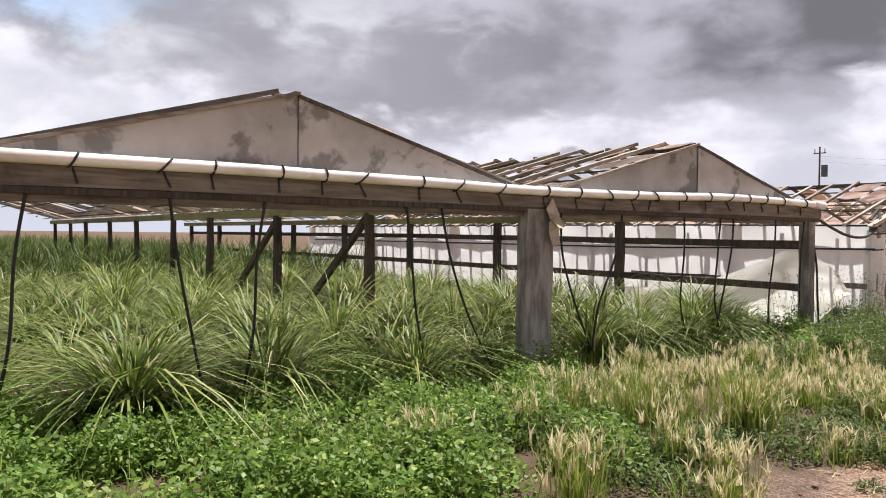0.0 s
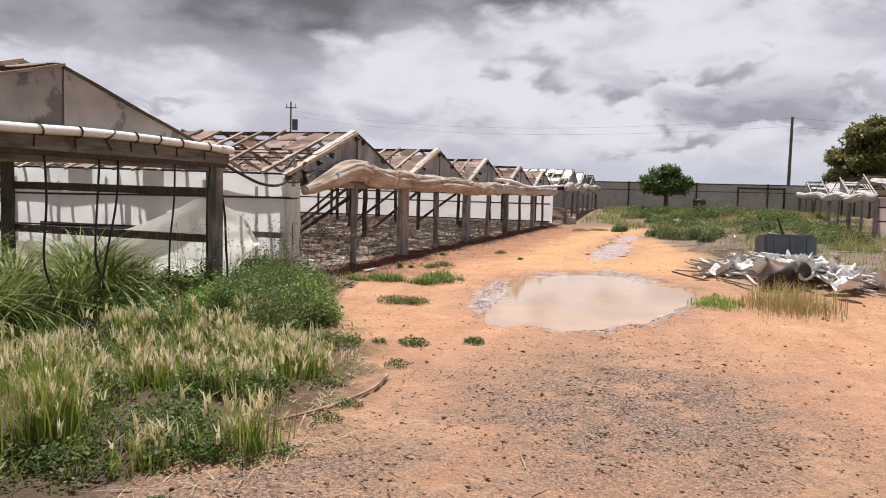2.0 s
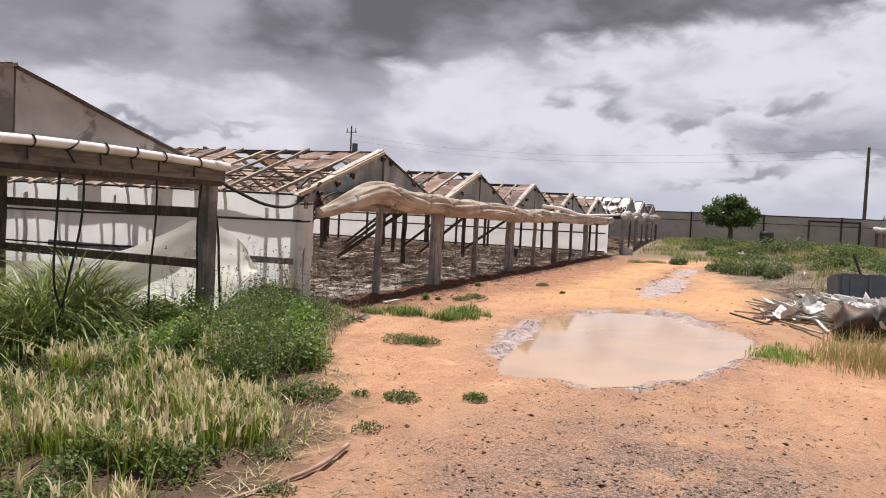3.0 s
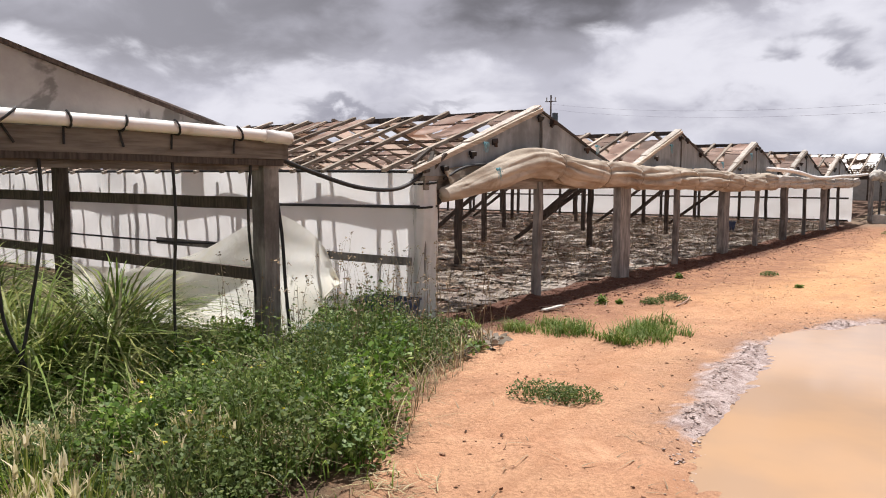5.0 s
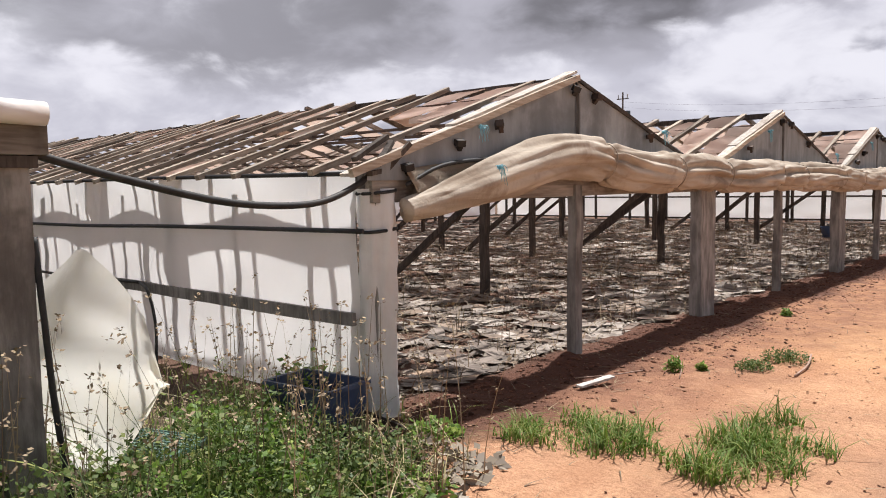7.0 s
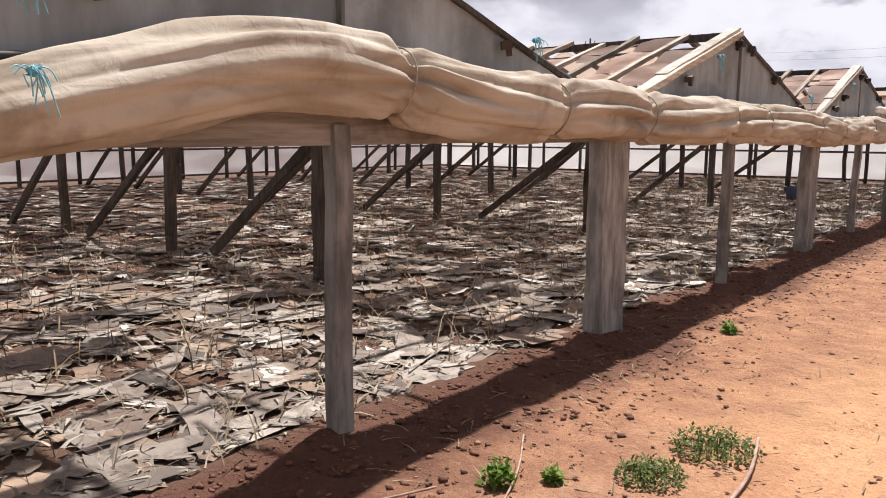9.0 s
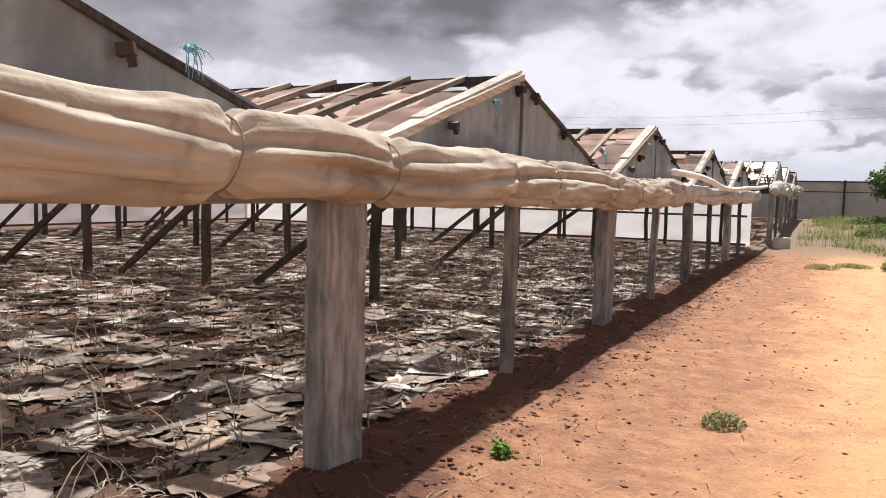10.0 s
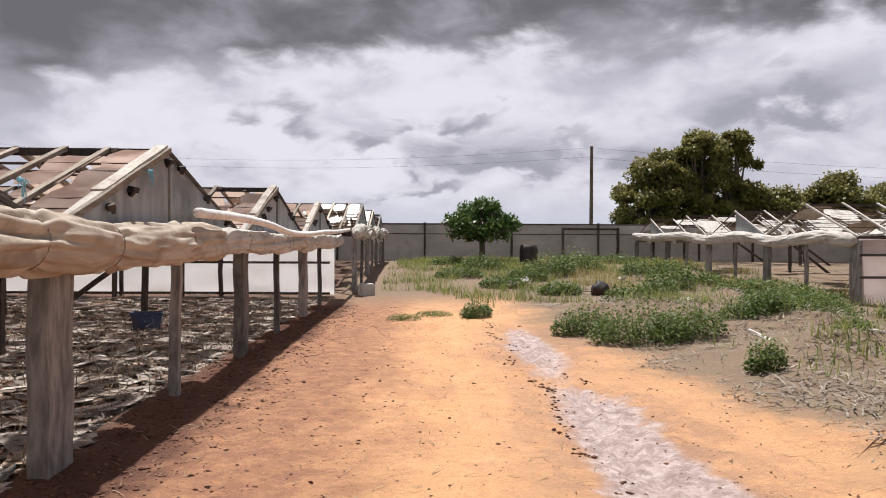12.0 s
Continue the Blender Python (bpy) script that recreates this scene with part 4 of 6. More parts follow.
tagged(part("stick", tube(curve_points([(-2.3, 6.33, 0.016), (-2.14, 6.72, 0.018), (-2.06, 7.2, 0.017), (-2.10, 7.63, 0.02)], 5), lambda t: 0.008 + 0.006 * t, 7), M_STICK, None, "", True), "long dry pinkish-brown stick lying on the soil", "stick")
# torn scrap on the wide post
rag = scrap_mesh("rag", 0.3, 0.2, M_CLOTH, random.Random(2), 0.006, 0.06)
for dz, ry in ((1.56, 70), (1.42, 96)):
    ob = put_part("rag", rag, None, pose(-5.41, 5.83, dz, 10, ry, 25))
    tagged(ob, "torn scrap of pale cloth nailed to the post", "rag", "torn rags")

# side of the second house: stretched film, added stripe battens, tubes and wrapped corner
film_wall("film_wall", (-5.72, 12.70), (-24.6, 12.70), 0.06, 1.60, M_FILM, "milky plastic film stretched along the greenhouse side", 0.03)
# battens added behind the film; their dark stripes stand in for rafter shadows
for i in range(20):
    xx = -6.2 - i * 0.92
    add_b("side_batten", timber((xx, 12.78, 0), (xx, 12.78, 1.56), 0.05 + 0.02 * (i % 3), 0.03, 0.004, 3, 0.0), M_DARK)
add_b("corner_post", timber((-5.68, 12.83, -0.1), (-5.68, 12.83, 1.62), 0.15, 0.16, 0.006, 8, 0.02), M_POST)
wrap = bmesh.new()
ring_prev = None
for j in range(40):
    z = 0.02 + 1.46 * j / 39
    ring = []
    for k in range(29):
        a = -3.1 + 6.2 * k / 28
        sq = 1 / max(abs(math.cos(a)), abs(math.sin(a))) ** 0.8
        r = 0.105 * sq + 0.022 * noise.noise((a * 2.5, z * 2.2, 3)) + 0.010 * math.sin(a * 9 + 2.5 * math.sin(z * 4)) + 0.012 * abs(noise.noise((a * 3 + z * 2, z * 5, 7))) + 0.02 * max(0, 0.25 - z) + 0.006 * noise.noise((a * 6, z * 9, 1))
        ring.append(wrap.verts.new((-5.68 + r * math.cos(a - 0.6), 12.83 + 1.05 * r * math.sin(a - 0.6), z)))
    if ring_prev:
        for a, b, c, d in zip(ring_prev, ring_prev[1:], ring[1:], ring):
            wrap.faces.new((a, b, c, d))
    ring_prev = ring
tagged(part("post_wrap", wrap, M_WRAP, None, "", True), "dirty plastic film wrapped round the corner post", "plastic film")
add_b("side_rail", timber((-5.72, 12.655, 0.655), (-10.2, 12.655, 0.665), 0.035, 0.085, 0.004, 8, 0.0), M_POST)
hose([(-5.60, 12.64, 1.22), (-8, 12.65, 1.20), (-10, 12.65, 1.17), (-14, 12.65, 1.17), (-24, 12.65, 1.17)], 0.016, "black tube fixed along the film wall")
hose([(-5.7, 12.66, 1.575), (-9, 12.66, 1.60), (-15, 12.66, 1.61), (-24, 12.66, 1.61)], 0.016, "black tube along the eave of the film wall")
hose([(-8.5, 12.64, 0.70), (-10, 12.64, 0.66), (-13.5, 12.65, 0.66), (-20, 12.65, 0.66)], 0.014, "black tube fixed low on the film wall")
hose([(-8.5, 12.63, 0.70), (-8.1, 12.5, 0.66), (-8.0, 12.5, 0.40), (-7.98, 12.48, 0.05)], 0.013, "black tube turning down to the ground")
film_wall("film_wall", (-5.6, 38.15), (-24.6, 38.15), 0.1, 1.55, M_FILM, "milky plastic film closing the far end", 0.03, 0.4, 2)
film_wall("film_wall", (-24.7, 38.1), (-24.7, 20.0), 0.1, 1.55, M_FILM, "milky plastic film closing the back", 0.03, 0.4, 3)
for i in range(12):
    add_b("end_batten", timber((-6.4 - i * 1.6, 38.08, 0), (-6.4 - i * 1.6, 38.08, 1.5), 0.09, 0.07, 0.004, 3, 0.0), M_DARK)
for i in range(16):
    add_b("back_batten", timber((-24.6, 37 - i * 1.6, 0), (-24.6, 37 - i * 1.6, 1.5), 0.07, 0.09, 0.004, 3, 0.0), M_DARK)
for z in (0.14, 0.95, 1.35):
    add_b("end_rail", timber((-5.7, 38.02, z), (-24.6, 38.02, z), 0.04, 0.06, 0.004, 10, 0.0), M_DARK)
    add_b("back_rail", timber((-24.55, 38.0, z), (-24.55, 12.8, z), 0.04, 0.06, 0.004, 10, 0.0), M_DARK)

# loose sheet of film that the wind has pulled from the end wall
bm = bmesh.new()
ns, nt = 40, 22
fg = []
for i in range(ns + 1):
    s = i / ns
    x = -9.6 + 4.3 * s ** 0.95
    u = max(0.0, (s - 0.78) / 0.22)
    top = 0.50 + 0.70 * max(0, s / 0.78) ** 2.6 if s < 0.78 else 1.20 - 0.52 * (1 - math.sqrt(max(0, 1 - u * u)))
    low = 0.02 + 0.60 * u ** 2.2
    col = []
    for j in range(nt + 1):
        t = j / nt
        puff = math.sin(math.pi * t) * (0.10 + 0.42 * math.sin(math.pi * min(1, s * 0.95)) ** 1.5) * (0.4 + s) * (1 - 0.8 * u)
        fold = 0.022 * math.sin(13 * s + 5 * t) + 0.016 * math.sin(31 * s - 4 * t) + 0.03 * noise.noise((s * 9, t * 5, 0.3))
        col.append(bm.verts.new((x + 0.10 * math.sin(math.pi * t) * max(0, s - 0.7) / 0.3, 11.15 - puff * 0.55 + fold, low + (top - low) * t + 0.02 * noise.noise((s * 6, t * 6, 2)))))
    fg.append(col)
for c, d in zip(fg, fg[1:]):
    for j in range(nt):
        bm.faces.new((c[j], d[j], d[j + 1], c[j + 1]))
tagged(part("loose_film", bm, M_FILM_LOOSE, None, "", True), "billowing loose sheet of milky plastic beside the corner post", "plastic sheet")


M_TIE = surface("grubby_cord", (0.24, 0.19, 0.15), (0.36, 0.31, 0.25), (0.10, 0.08, 0.06), 20, (1, 1, 1), 0.9, 0.2, 0.1)


def cloth_roll(points, radius, material, label, knots, seed, tail=0.5, group="shade cloth rolls"):
    """A rolled cloth slung along points: creased, pinched where it is tied."""
    pts = curve_points(points, 22)
    run = [0.0]
    for a, b in zip(pts, pts[1:]):
        run.append(run[-1] + (b - a).length)
    bm = bmesh.new()
    sides, rings = 84, []
    for i, p in enumerate(pts):
        d = (pts[min(i + 1, len(pts) - 1)] - pts[max(i - 1, 0)]).normalized()
        a = d.cross(Vector((0, 0, 1))).normalized()
        b = a.cross(d)
        pinch = 1 - sum((0.22 + 0.10 * math.sin(k * 5)) * math.exp(-((p.y - k) / 0.07) ** 2) for k in knots)
        fade = min(1, 0.42 + run[i] / tail, 0.42 + (run[-1] - run[i]) / 0.5)
        gather = sum(math.exp(-((p.y - k) / 0.22) ** 2) for k in knots)
        u = run[i]
        ring = []
        for k in range(sides):
            t = k * math.tau / sides
            ct, st = math.cos(t), math.sin(t)
            r = 1 + 0.18 * noise.noise((u * 0.9, ct * 0.9, st * 0.9 + seed)) + 0.09 * noise.noise((u * 2.4, ct * 1.6, st * 1.6 + seed))
            # long sharp folds that wander along the roll
            for amp, at, drift, rate, width in ((0.55, 0.05, 0.40, 0.9, 0.34), (0.24, -0.6, 0.35, 1.5, 0.24), (0.34, 0.75, 0.40, 0.8, 0.28), (0.22, 1.35, 0.35, 1.2, 0.24), (0.20, -1.2, 0.4, 1.1, 0.24), (0.14, 2.6, 0.6, 1.4, 0.3)):
                away = abs((t - at - drift * math.sin(u * rate + seed * 2 + at) + math.pi) % math.tau - math.pi)
                r -= amp * min(0.85, 0.12 + u / 3.2) * max(0.1, 0.62 + 0.9 * noise.noise((u * 0.8, at * 7, seed)) + 0.2 * math.sin(u * rate * 1.7 + at * 3)) * max(0, 1 - away / width) ** 1.5
            r += 0.085 * gather * math.sin(t * 10 + 3 * math.sin(u * 3)) + 0.035 * noise.noise((u * 4.2, ct * 2.6, st * 2.6 + seed))
            r += 0.20 * (0.22 - abs(noise.noise((u * 1.3 + t * 0.25, ct * 2.0, st * 2.0 + seed * 3))))
            r *= radius * pinch * fade
            ring.append(bm.verts.new(p + a * math.cos(t) * r + b * math.sin(t) * r * 1.12))
        rings.append(ring)
    for r, s in zip(rings, rings[1:]):
        for k in range(sides):
            bm.faces.new((r[k], r[(k + 1) % sides], s[(k + 1) % sides], s[k]))
    bm.faces.new(rings[0][::-1])
    bm.faces.new(rings[-1])
    ob = tagged(part("cloth_roll", bm, material, None, "", True), label, "cloth roll", group)
    for k in knots:
        i = min(range(len(pts)), key=lambda n: abs(pts[n].y - k))
        c = pts[i]
        r = radius * 0.84 * min(1, 0.42 + run[i] / tail)
        ring = [c + Vector((math.cos(a) * r, 0.02 * math.sin(2 * a), math.sin(a) * r * 1.12)) for a in np.linspace(0, math.tau, 22)]
        part("cord", tube(ring, 0.005, 5), M_TIE, ob, "thin cord cinching the roll")
    return ob


roll_pts = [(-5.50, 12.92, 1.34), (-5.48, 13.2, 1.40), (-5.46, 13.6, 1.50), (-5.46, 14.1, 1.61), (-5.46, 14.6, 1.70), (-5.46, 15.1, 1.69), (-5.46, 15.7, 1.62), (-5.46, 16.4, 1.59), (-5.46, 17.2, 1.60), (-5.46, 17.6, 1.57), (-5.46, 18.4, 1.55), (-5.46, 19.3, 1.56), (-5.46, 20.2, 1.55), (-5.46, 21.3, 1.54), (-5.46, 22.2, 1.52), (-5.46, 23.2, 1.49), (-5.46, 24.2, 1.5), (-5.46, 25.3, 1.52), (-5.46, 26.4, 1.50)]
cloth_roll(roll_pts, 0.165, M_CLOTH, "thick beige roll of shade cloth slung along the open front", (15.25, 16.6, 17.75, 19.4, 20.3, 22.1, 23.2, 24.9), 0.3, 2.3)
cloth_roll([(-5.46, 25.9, 1.50), (-5.44, 27, 1.53), (-5.44, 28.2, 1.50), (-5.44, 29.6, 1.48), (-5.46, 31, 1.52), (-5.44, 32.4, 1.47), (-5.46, 34, 1.53), (-5.44, 36, 1.50), (-5.46, 38.2, 1.55)], 0.135, M_CLOTH_PALE, "twisted pale roll of shade cloth tied along the front", (27.2, 28.6, 30.3, 31.6, 33, 35, 36.5), 1.9)
cloth_roll([(-5.08, 38.9, 1.72), (-5.06, 40, 1.86), (-5.08, 41.5, 1.74), (-5.06, 43, 1.88), (-5.08, 45, 1.78), (-5.06, 47, 1.90), (-5.08, 49, 1.80), (-5.06, 51.5, 1.9), (-5.08, 54.4, 1.86)], 0.17, M_CLOTH_PALE, "ragged pale roll of shade cloth along the distant front", (40, 41.5, 43, 45, 47, 49, 51), 2.7)
cloth_roll([(7.36, 36.2, 1.60), (7.35, 38, 1.70), (7.36, 40.5, 1.58), (7.35, 43, 1.74), (7.36, 46, 1.64), (7.35, 49, 1.80), (7.36, 52.5, 1.74), (7.36, 56.2, 1.85)], 0.16, M_CLOTH_PALE, "ragged pale roll of shade cloth on the collapsed house", (37.5, 39.5, 42, 44.5, 48, 51), 4.1)
d_rng = random.Random(15)
drapes = [scrap_mesh("cloth_drape", 0.5, 0.7, M_CLOTH_PALE, d_rng, 0.01, 0.12, 0.6) for _ in range(4)]
for i in range(26):
    xx, yy = (-5.02, d_rng.uniform(38.8, 54)) if i < 15 else (7.30, d_rng.uniform(36.4, 56))
    ob = put_part("cloth_drape", d_rng.choice(drapes), None, pose(xx, yy, 1.72 + d_rng.uniform(-0.12, 0.12), 0, 90 + d_rng.uniform(-12, 12), d_rng.uniform(-15, 15)))
    tagged(ob, "torn pale cloth hanging from the roll", "cloth", "torn drapes")
tagged(part("pipe", tube(curve_points([(-5.34, 25.0, 1.80), (-5.33, 26.5, 1.80), (-5.33, 28.2, 1.76), (-5.33, 30.0, 1.66), (-5.34, 32, 1.66), (-5.33, 34, 1.72), (-5.34, 36.5, 1.76), (-5.34, 39.5, 1.85)], 6), 0.05, 9), M_PIPE, None, "", True), "bent white pipe lying on the cloth roll", "pipe")
# loose flap of the cloth at the corner
bm = bmesh.new()
flap = []
for i in range(25):
    u = i / 24
    y = 12.98 + 1.5 * u
    top = 1.60 + 0.07 * math.sin(u * 2.6)
    low = 1.33 + 0.33 * u ** 1.1
    flap.append([bm.verts.new((-5.53 + 0.02 * math.sin(9 * u + 3 * v) + 0.03 * math.sin(math.pi * v) + 0.012 * noise.noise((u * 8, v * 5, 1)), y + 0.03 * math.sin(5 * v) * (1 - u), low + (top - low) * v)) for v in (0, 0.15, 0.3, 0.45, 0.6, 0.75, 0.9, 1.0)])
for c, d in zip(flap, flap[1:]):
    for j in range(7):
        bm.faces.new((c[j], d[j], d[j + 1], c[j + 1]))
bmesh.ops.solidify(bm, geom=bm.faces[:], thickness=0.004)
tagged(part("cloth_flap", bm, M_CLOTH, None, "", True), "loose beige cloth flap hanging at the corner", "cloth")
# splintered timbers and straps at the corner
c_rng = random.Random(3)
for i in range(7):
    p = Vector((-5.62 + c_rng.uniform(-0.12, 0.08), 12.75 + c_rng.uniform(-0.1, 0.12), 1.58 + c_rng.uniform(-0.03, 0.1)))
    q = p + Vector((c_rng.uniform(-0.2, 0.12), c_rng.uniform(-0.12, 0.5), c_rng.uniform(0.0, 0.17)))
    tagged(part("broken_timber", timber(p, q, 0.04, 0.03, 0.004, 2, 0.0), M_DARK), "dark splintered timber end at the eave corner", "timber", "splintered timbers")
for z in (1.22, 1.46):
    ring = [(-5.68 + 0.125 * math.cos(a), 12.83 + 0.13 * math.sin(a), z + 0.012 * math.sin(a)) for a in np.linspace(-2.4, 2.0, 16)]
    tagged(part("strap", tube(ring, 0.012, 6), M_HOSE, None, "", True), "black strap round the wrapped corner post", "strap", "pipe straps")
hose([(-5.52, 12.95, 1.5), (-5.5, 13.3, 1.63), (-5.5, 13.9, 1.68), (-5.52, 14.4, 1.66)], 0.014, "black tube behind the cloth roll")


def twine(at, seed):
    """A knot with loose strands hanging and sticking out of it."""
    rng = random.Random(seed)
    root = thing("twine", at, "frayed knot of blue baling twine", "twine", "twine knots")
    bm = bmesh.new()
    bmesh.ops.create_icosphere(bm, subdivisions=2, radius=0.016, matrix=pose(0.012, 0, 0))
    for v in bm.verts:
        v.co += Vector((1, 1, 1)) * 0.006 * noise.noise(v.co * 90)
    part("knot", bm, M_BLUE, root, "", True)
    for k in range(16):
        p = Vector((rng.uniform(0.0, 0.02), rng.uniform(-0.015, 0.015), rng.uniform(-0.012, 0.015)))
        drop = rng.uniform(0.03, 0.14) if k < 9 else rng.uniform(0.0, 0.04)
        side = rng.uniform(-0.035, 0.035) if k < 9 else rng.uniform(-0.08, 0.08)
        part("strand", tube(curve_points([p, p + Vector((0.02, side * 0.7, 0.01 - drop * 0.3)), p + Vector((0.025, side + rng.uniform(-0.02, 0.02), -drop))], 3), 0.0022, 4), M_BLUE, root)
    return root


for i, p in enumerate(((-5.55, 16.52, 1.98), (-5.55, 13.72, 1.90), (-5.55, 19.4, 2.11), (-5.31, 13.62, 1.61), (-5.5, 22.1, 1.88), (-5.52, 24.2, 2.12))):
    twine(p, i)

# pink-white end wall of the house across the yard
film_wall("film_wall", (7.5, 36.3), (23, 36.3), 0.05, 1.65, M_FILM_PINK, "pinkish plastic film closing the end of the greenhouse", 0.04, 0.5, 6)
for z in (0.6, 1.15):
    add_r("end_rail", timber((7.5, 36.24, z), (23, 36.24, z), 0.05, 0.06, 0.0, 4, 0.0), M_DARK)

# ---------------------------------------------------------------- fence, poles, block
FY = 56.4
fence = thing("netting_fence", (4, FY, 0.5), "tall grey shade-netting fence on posts closing the yard", "fence")
for i in range(24):
    x0 = -34 + i * 4.4
    part("netting_panel", bars(bmesh.new(), (x0 - 4, 0.0, 0.95), (x0 + 0.36, 0.0, 0.95), 0.03, 1.9, 0.02, 6), M_FENCE, fence)
    part("fence_post", timber((x0 - 4, -0.1, -0.1), (x0 - 4, -0.1, 1.98), 0.10, 0.13, 0.01, 4, 0.0), M_DARK, fence)
part("fence_rail", timber((-38, -0.08, 1.90), (70, -0.08, 1.92), 0.05, 0.07, 0.01, 30, 0.0), M_DARK, fence)
part("fence_rail", timber((-38, -0.08, 1.4), (70, -0.08, 1.4), 0.03, 0.04, 0.01, 30, 0.0), M_DARK, fence)
for x0 in (-0.2, 2.6, 4.4):
    part("gate_post", timber((x0, -0.16, 0), (x0, -0.16, 1.75), 0.12, 0.12, 0.01, 4, 0.0), M_DARK, fence)
part("gate_rail", timber((-0.2, -0.16, 1.68), (2.6, -0.16, 1.68), 0.08, 0.1, 0.005, 4, 0.0), M_DARK, fence)


def power_pole(at, height, cross, label):
    root = thing("power_pole", at, label, "pole", "power poles")
    part("pole_shaft", tube([(0, 0, 0), (0, 0, height)], lambda t: 0.16 - 0.05 * t, 9), M_BARK, root)
    if cross:
        part("crossarm", timber((-0.9, 0, height - 0.9), (0.9, 0, height - 0.9), 0.1, 0.12, 0, 1, 0.0), M_DARK, root)
        part("transformer", tube([(0.7, 0, height - 4.2), (0.7, 0, height - 2.6)], 0.42, 12), M_TANK, root)
        for dx in (-0.7, 0.0, 0.7):
            part("insulator", tube([(dx, 0, height - 0.85), (dx, 0, height - 0.3)], 0.07, 7), M_STONE, root)
    return root


power_pole((9.1, 74.0, 0), 8.6, False, "slim dark wooden power pole behind the fence")
power_pole((-55.6, 106.0, 0), 14.2, True, "distant power pole with crossarm and transformer")
for z, dx in ((8.5, 0), (7.8, -0.3)):
    for a, b in (((9.1 + dx, 74, z), (-55.6 + dx, 106, z + 4.4)), ((9.1 + dx, 74, z), (80, 72, z - 0.2))):
        a, b = Vector(a), Vector(b)
        wire = [a.lerp(b, t) - Vector((0, 0, 6.4 * t * (1 - t))) for t in np.linspace(0, 1, 25)]
        tagged(part("power_cable", tube(wire, 0.007, 5), M_IRON), "thin overhead power cable sagging between poles", "cable", "power cables")
bm = bmesh.new()
bmesh.ops.create_cube(bm, size=1, matrix=pose(-4.8, 38.9, 0.17, 0, 0, 12) @ Matrix.Diagonal((0.42, 0.5, 0.36, 1)))
bmesh.ops.bevel(bm, geom=bm.edges[:], offset=0.025, segments=2, affect="EDGES")
tagged(part("concrete_block", bm, M_STONE), "pale concrete block standing on the soil", "block")


def open_box(name, at, sx, sy, sz, material, label, category, mesh=False, turn=0.0, lip=0.02):
    """A tapered open crate with a rim and a hollow inside."""
    root = thing(name, at, label, category)
    root.rotation_euler = (0, 0, radians(turn))
    bm = bmesh.new()
    lo = [(-0.42 * sx, -0.42 * sy), (0.42 * sx, -0.42 * sy), (0.42 * sx, 0.42 * sy), (-0.42 * sx, 0.42 * sy)]
    hi = [(-0.5 * sx, -0.5 * sy), (0.5 * sx, -0.5 * sy), (0.5 * sx, 0.5 * sy), (-0.5 * sx, 0.5 * sy)]
    if not mesh:
        rings = [[bm.verts.new((x, y, z)) for x, y in q] for q, z in ((lo, 0.0), (hi, sz))]
        rings += [[bm.verts.new((x * k, y * k, z)) for x, y in q] for q, z, k in ((hi, sz, 0.93), (lo, 0.02, 0.93))]
        for r, s in zip(rings, rings[1:]):
            for i in range(4):
                bm.faces.new((r[i], r[(i + 1) % 4], s[(i + 1) % 4], s[i]))
        bm.faces.new(rings[0][::-1])
        bm.faces.new(rings[-1])
        part("box_body", bm, material, root)
    else:
        n = 9
        for i in range(n + 1):
            u = -0.5 + i / n
            bars(bm, (u * sx, -sy / 2, sz), (u * sx, sy / 2, sz), 0.008, 0.008)
            bars(bm, (-sx / 2, u * sy, sz + 0.003), (sx / 2, u * sy, sz + 0.003), 0.008, 0.008)
            for e in (-0.5, 0.5):
                bars(bm, (u * sx, e * sy, 0), (u * sx, e * sy, sz), 0.008, 0.008)
        part("lattice", bm, material, root)
    rim = bmesh.new()
    for i in range(4):
        bars(rim, (*hi[i], sz - 0.012), (*hi[(i + 1) % 4], sz - 0.012), lip, 0.024)
    part("rim", rim, material, root)
    return root


open_box("storage_tub", (-5.84, 12.44, 0.0), 0.56, 0.36, 0.30, M_CRATE, "dark blue plastic tub among the weeds", "tub", turn=8)
open_box("seed_tray", (-5.42, 12.45, 0.0), 0.45, 0.3, 0.1, M_IRON, "shallow black plastic tray on the ground", "tray", turn=-10)
open_box("storage_tub", (-7.9, 30.8, 0.03), 0.5, 0.36, 0.28, M_CRATE, "dark blue plastic tub standing on the scrap sheets", "tub", turn=15)
open_box("mesh_crate", (-5.9, 11.4, 0.0), 0.45, 0.32, 0.16, M_NET, "upturned green mesh crate in the weeds", "crate", True, 20)
open_box("mesh_crate", (-5.2, 10.78, 0.0), 0.5, 0.36, 0.10, M_NET, "upturned green mesh crate by the corner post", "crate", True, -25)

# dark bin by the fence
tagged(part("bin", tube([(1.25, 50.3, 0.5), (1.25, 50.3, 0.75), (1.25, 50.3, 1.15), (1.25, 50.3, 1.4)], lambda t: 0.34 + 0.06 * math.sin(3 * t), 14), M_IRON, None, "", True), "dark round bin standing near the fence", "bin")


# ---------------------------------------------------------------- debris heap
heap = random.Random(31)
tank = thing("water_tank", (1.93, 18.2, 0.06), "slate-grey plastic tank lying in the debris heap", "tank")
tank.rotation_euler = (radians(-8), 0, radians(16))
bm = bmesh.new()
slab(bm, pose(0, 0, 0.36), 0.98, 0.55, 0.62)
bmesh.ops.bevel(bm, geom=bm.edges[:], offset=0.05, segments=2, affect="EDGES")
part("tank_body", bm, M_TANK, tank)
for dx in (-0.3, 0.0, 0.3):
    bm = bmesh.new()
    slab(bm, pose(dx, -0.28, 0.36), 0.05, 0.03, 0.5)
    part("rib", bm, M_TANK, tank)
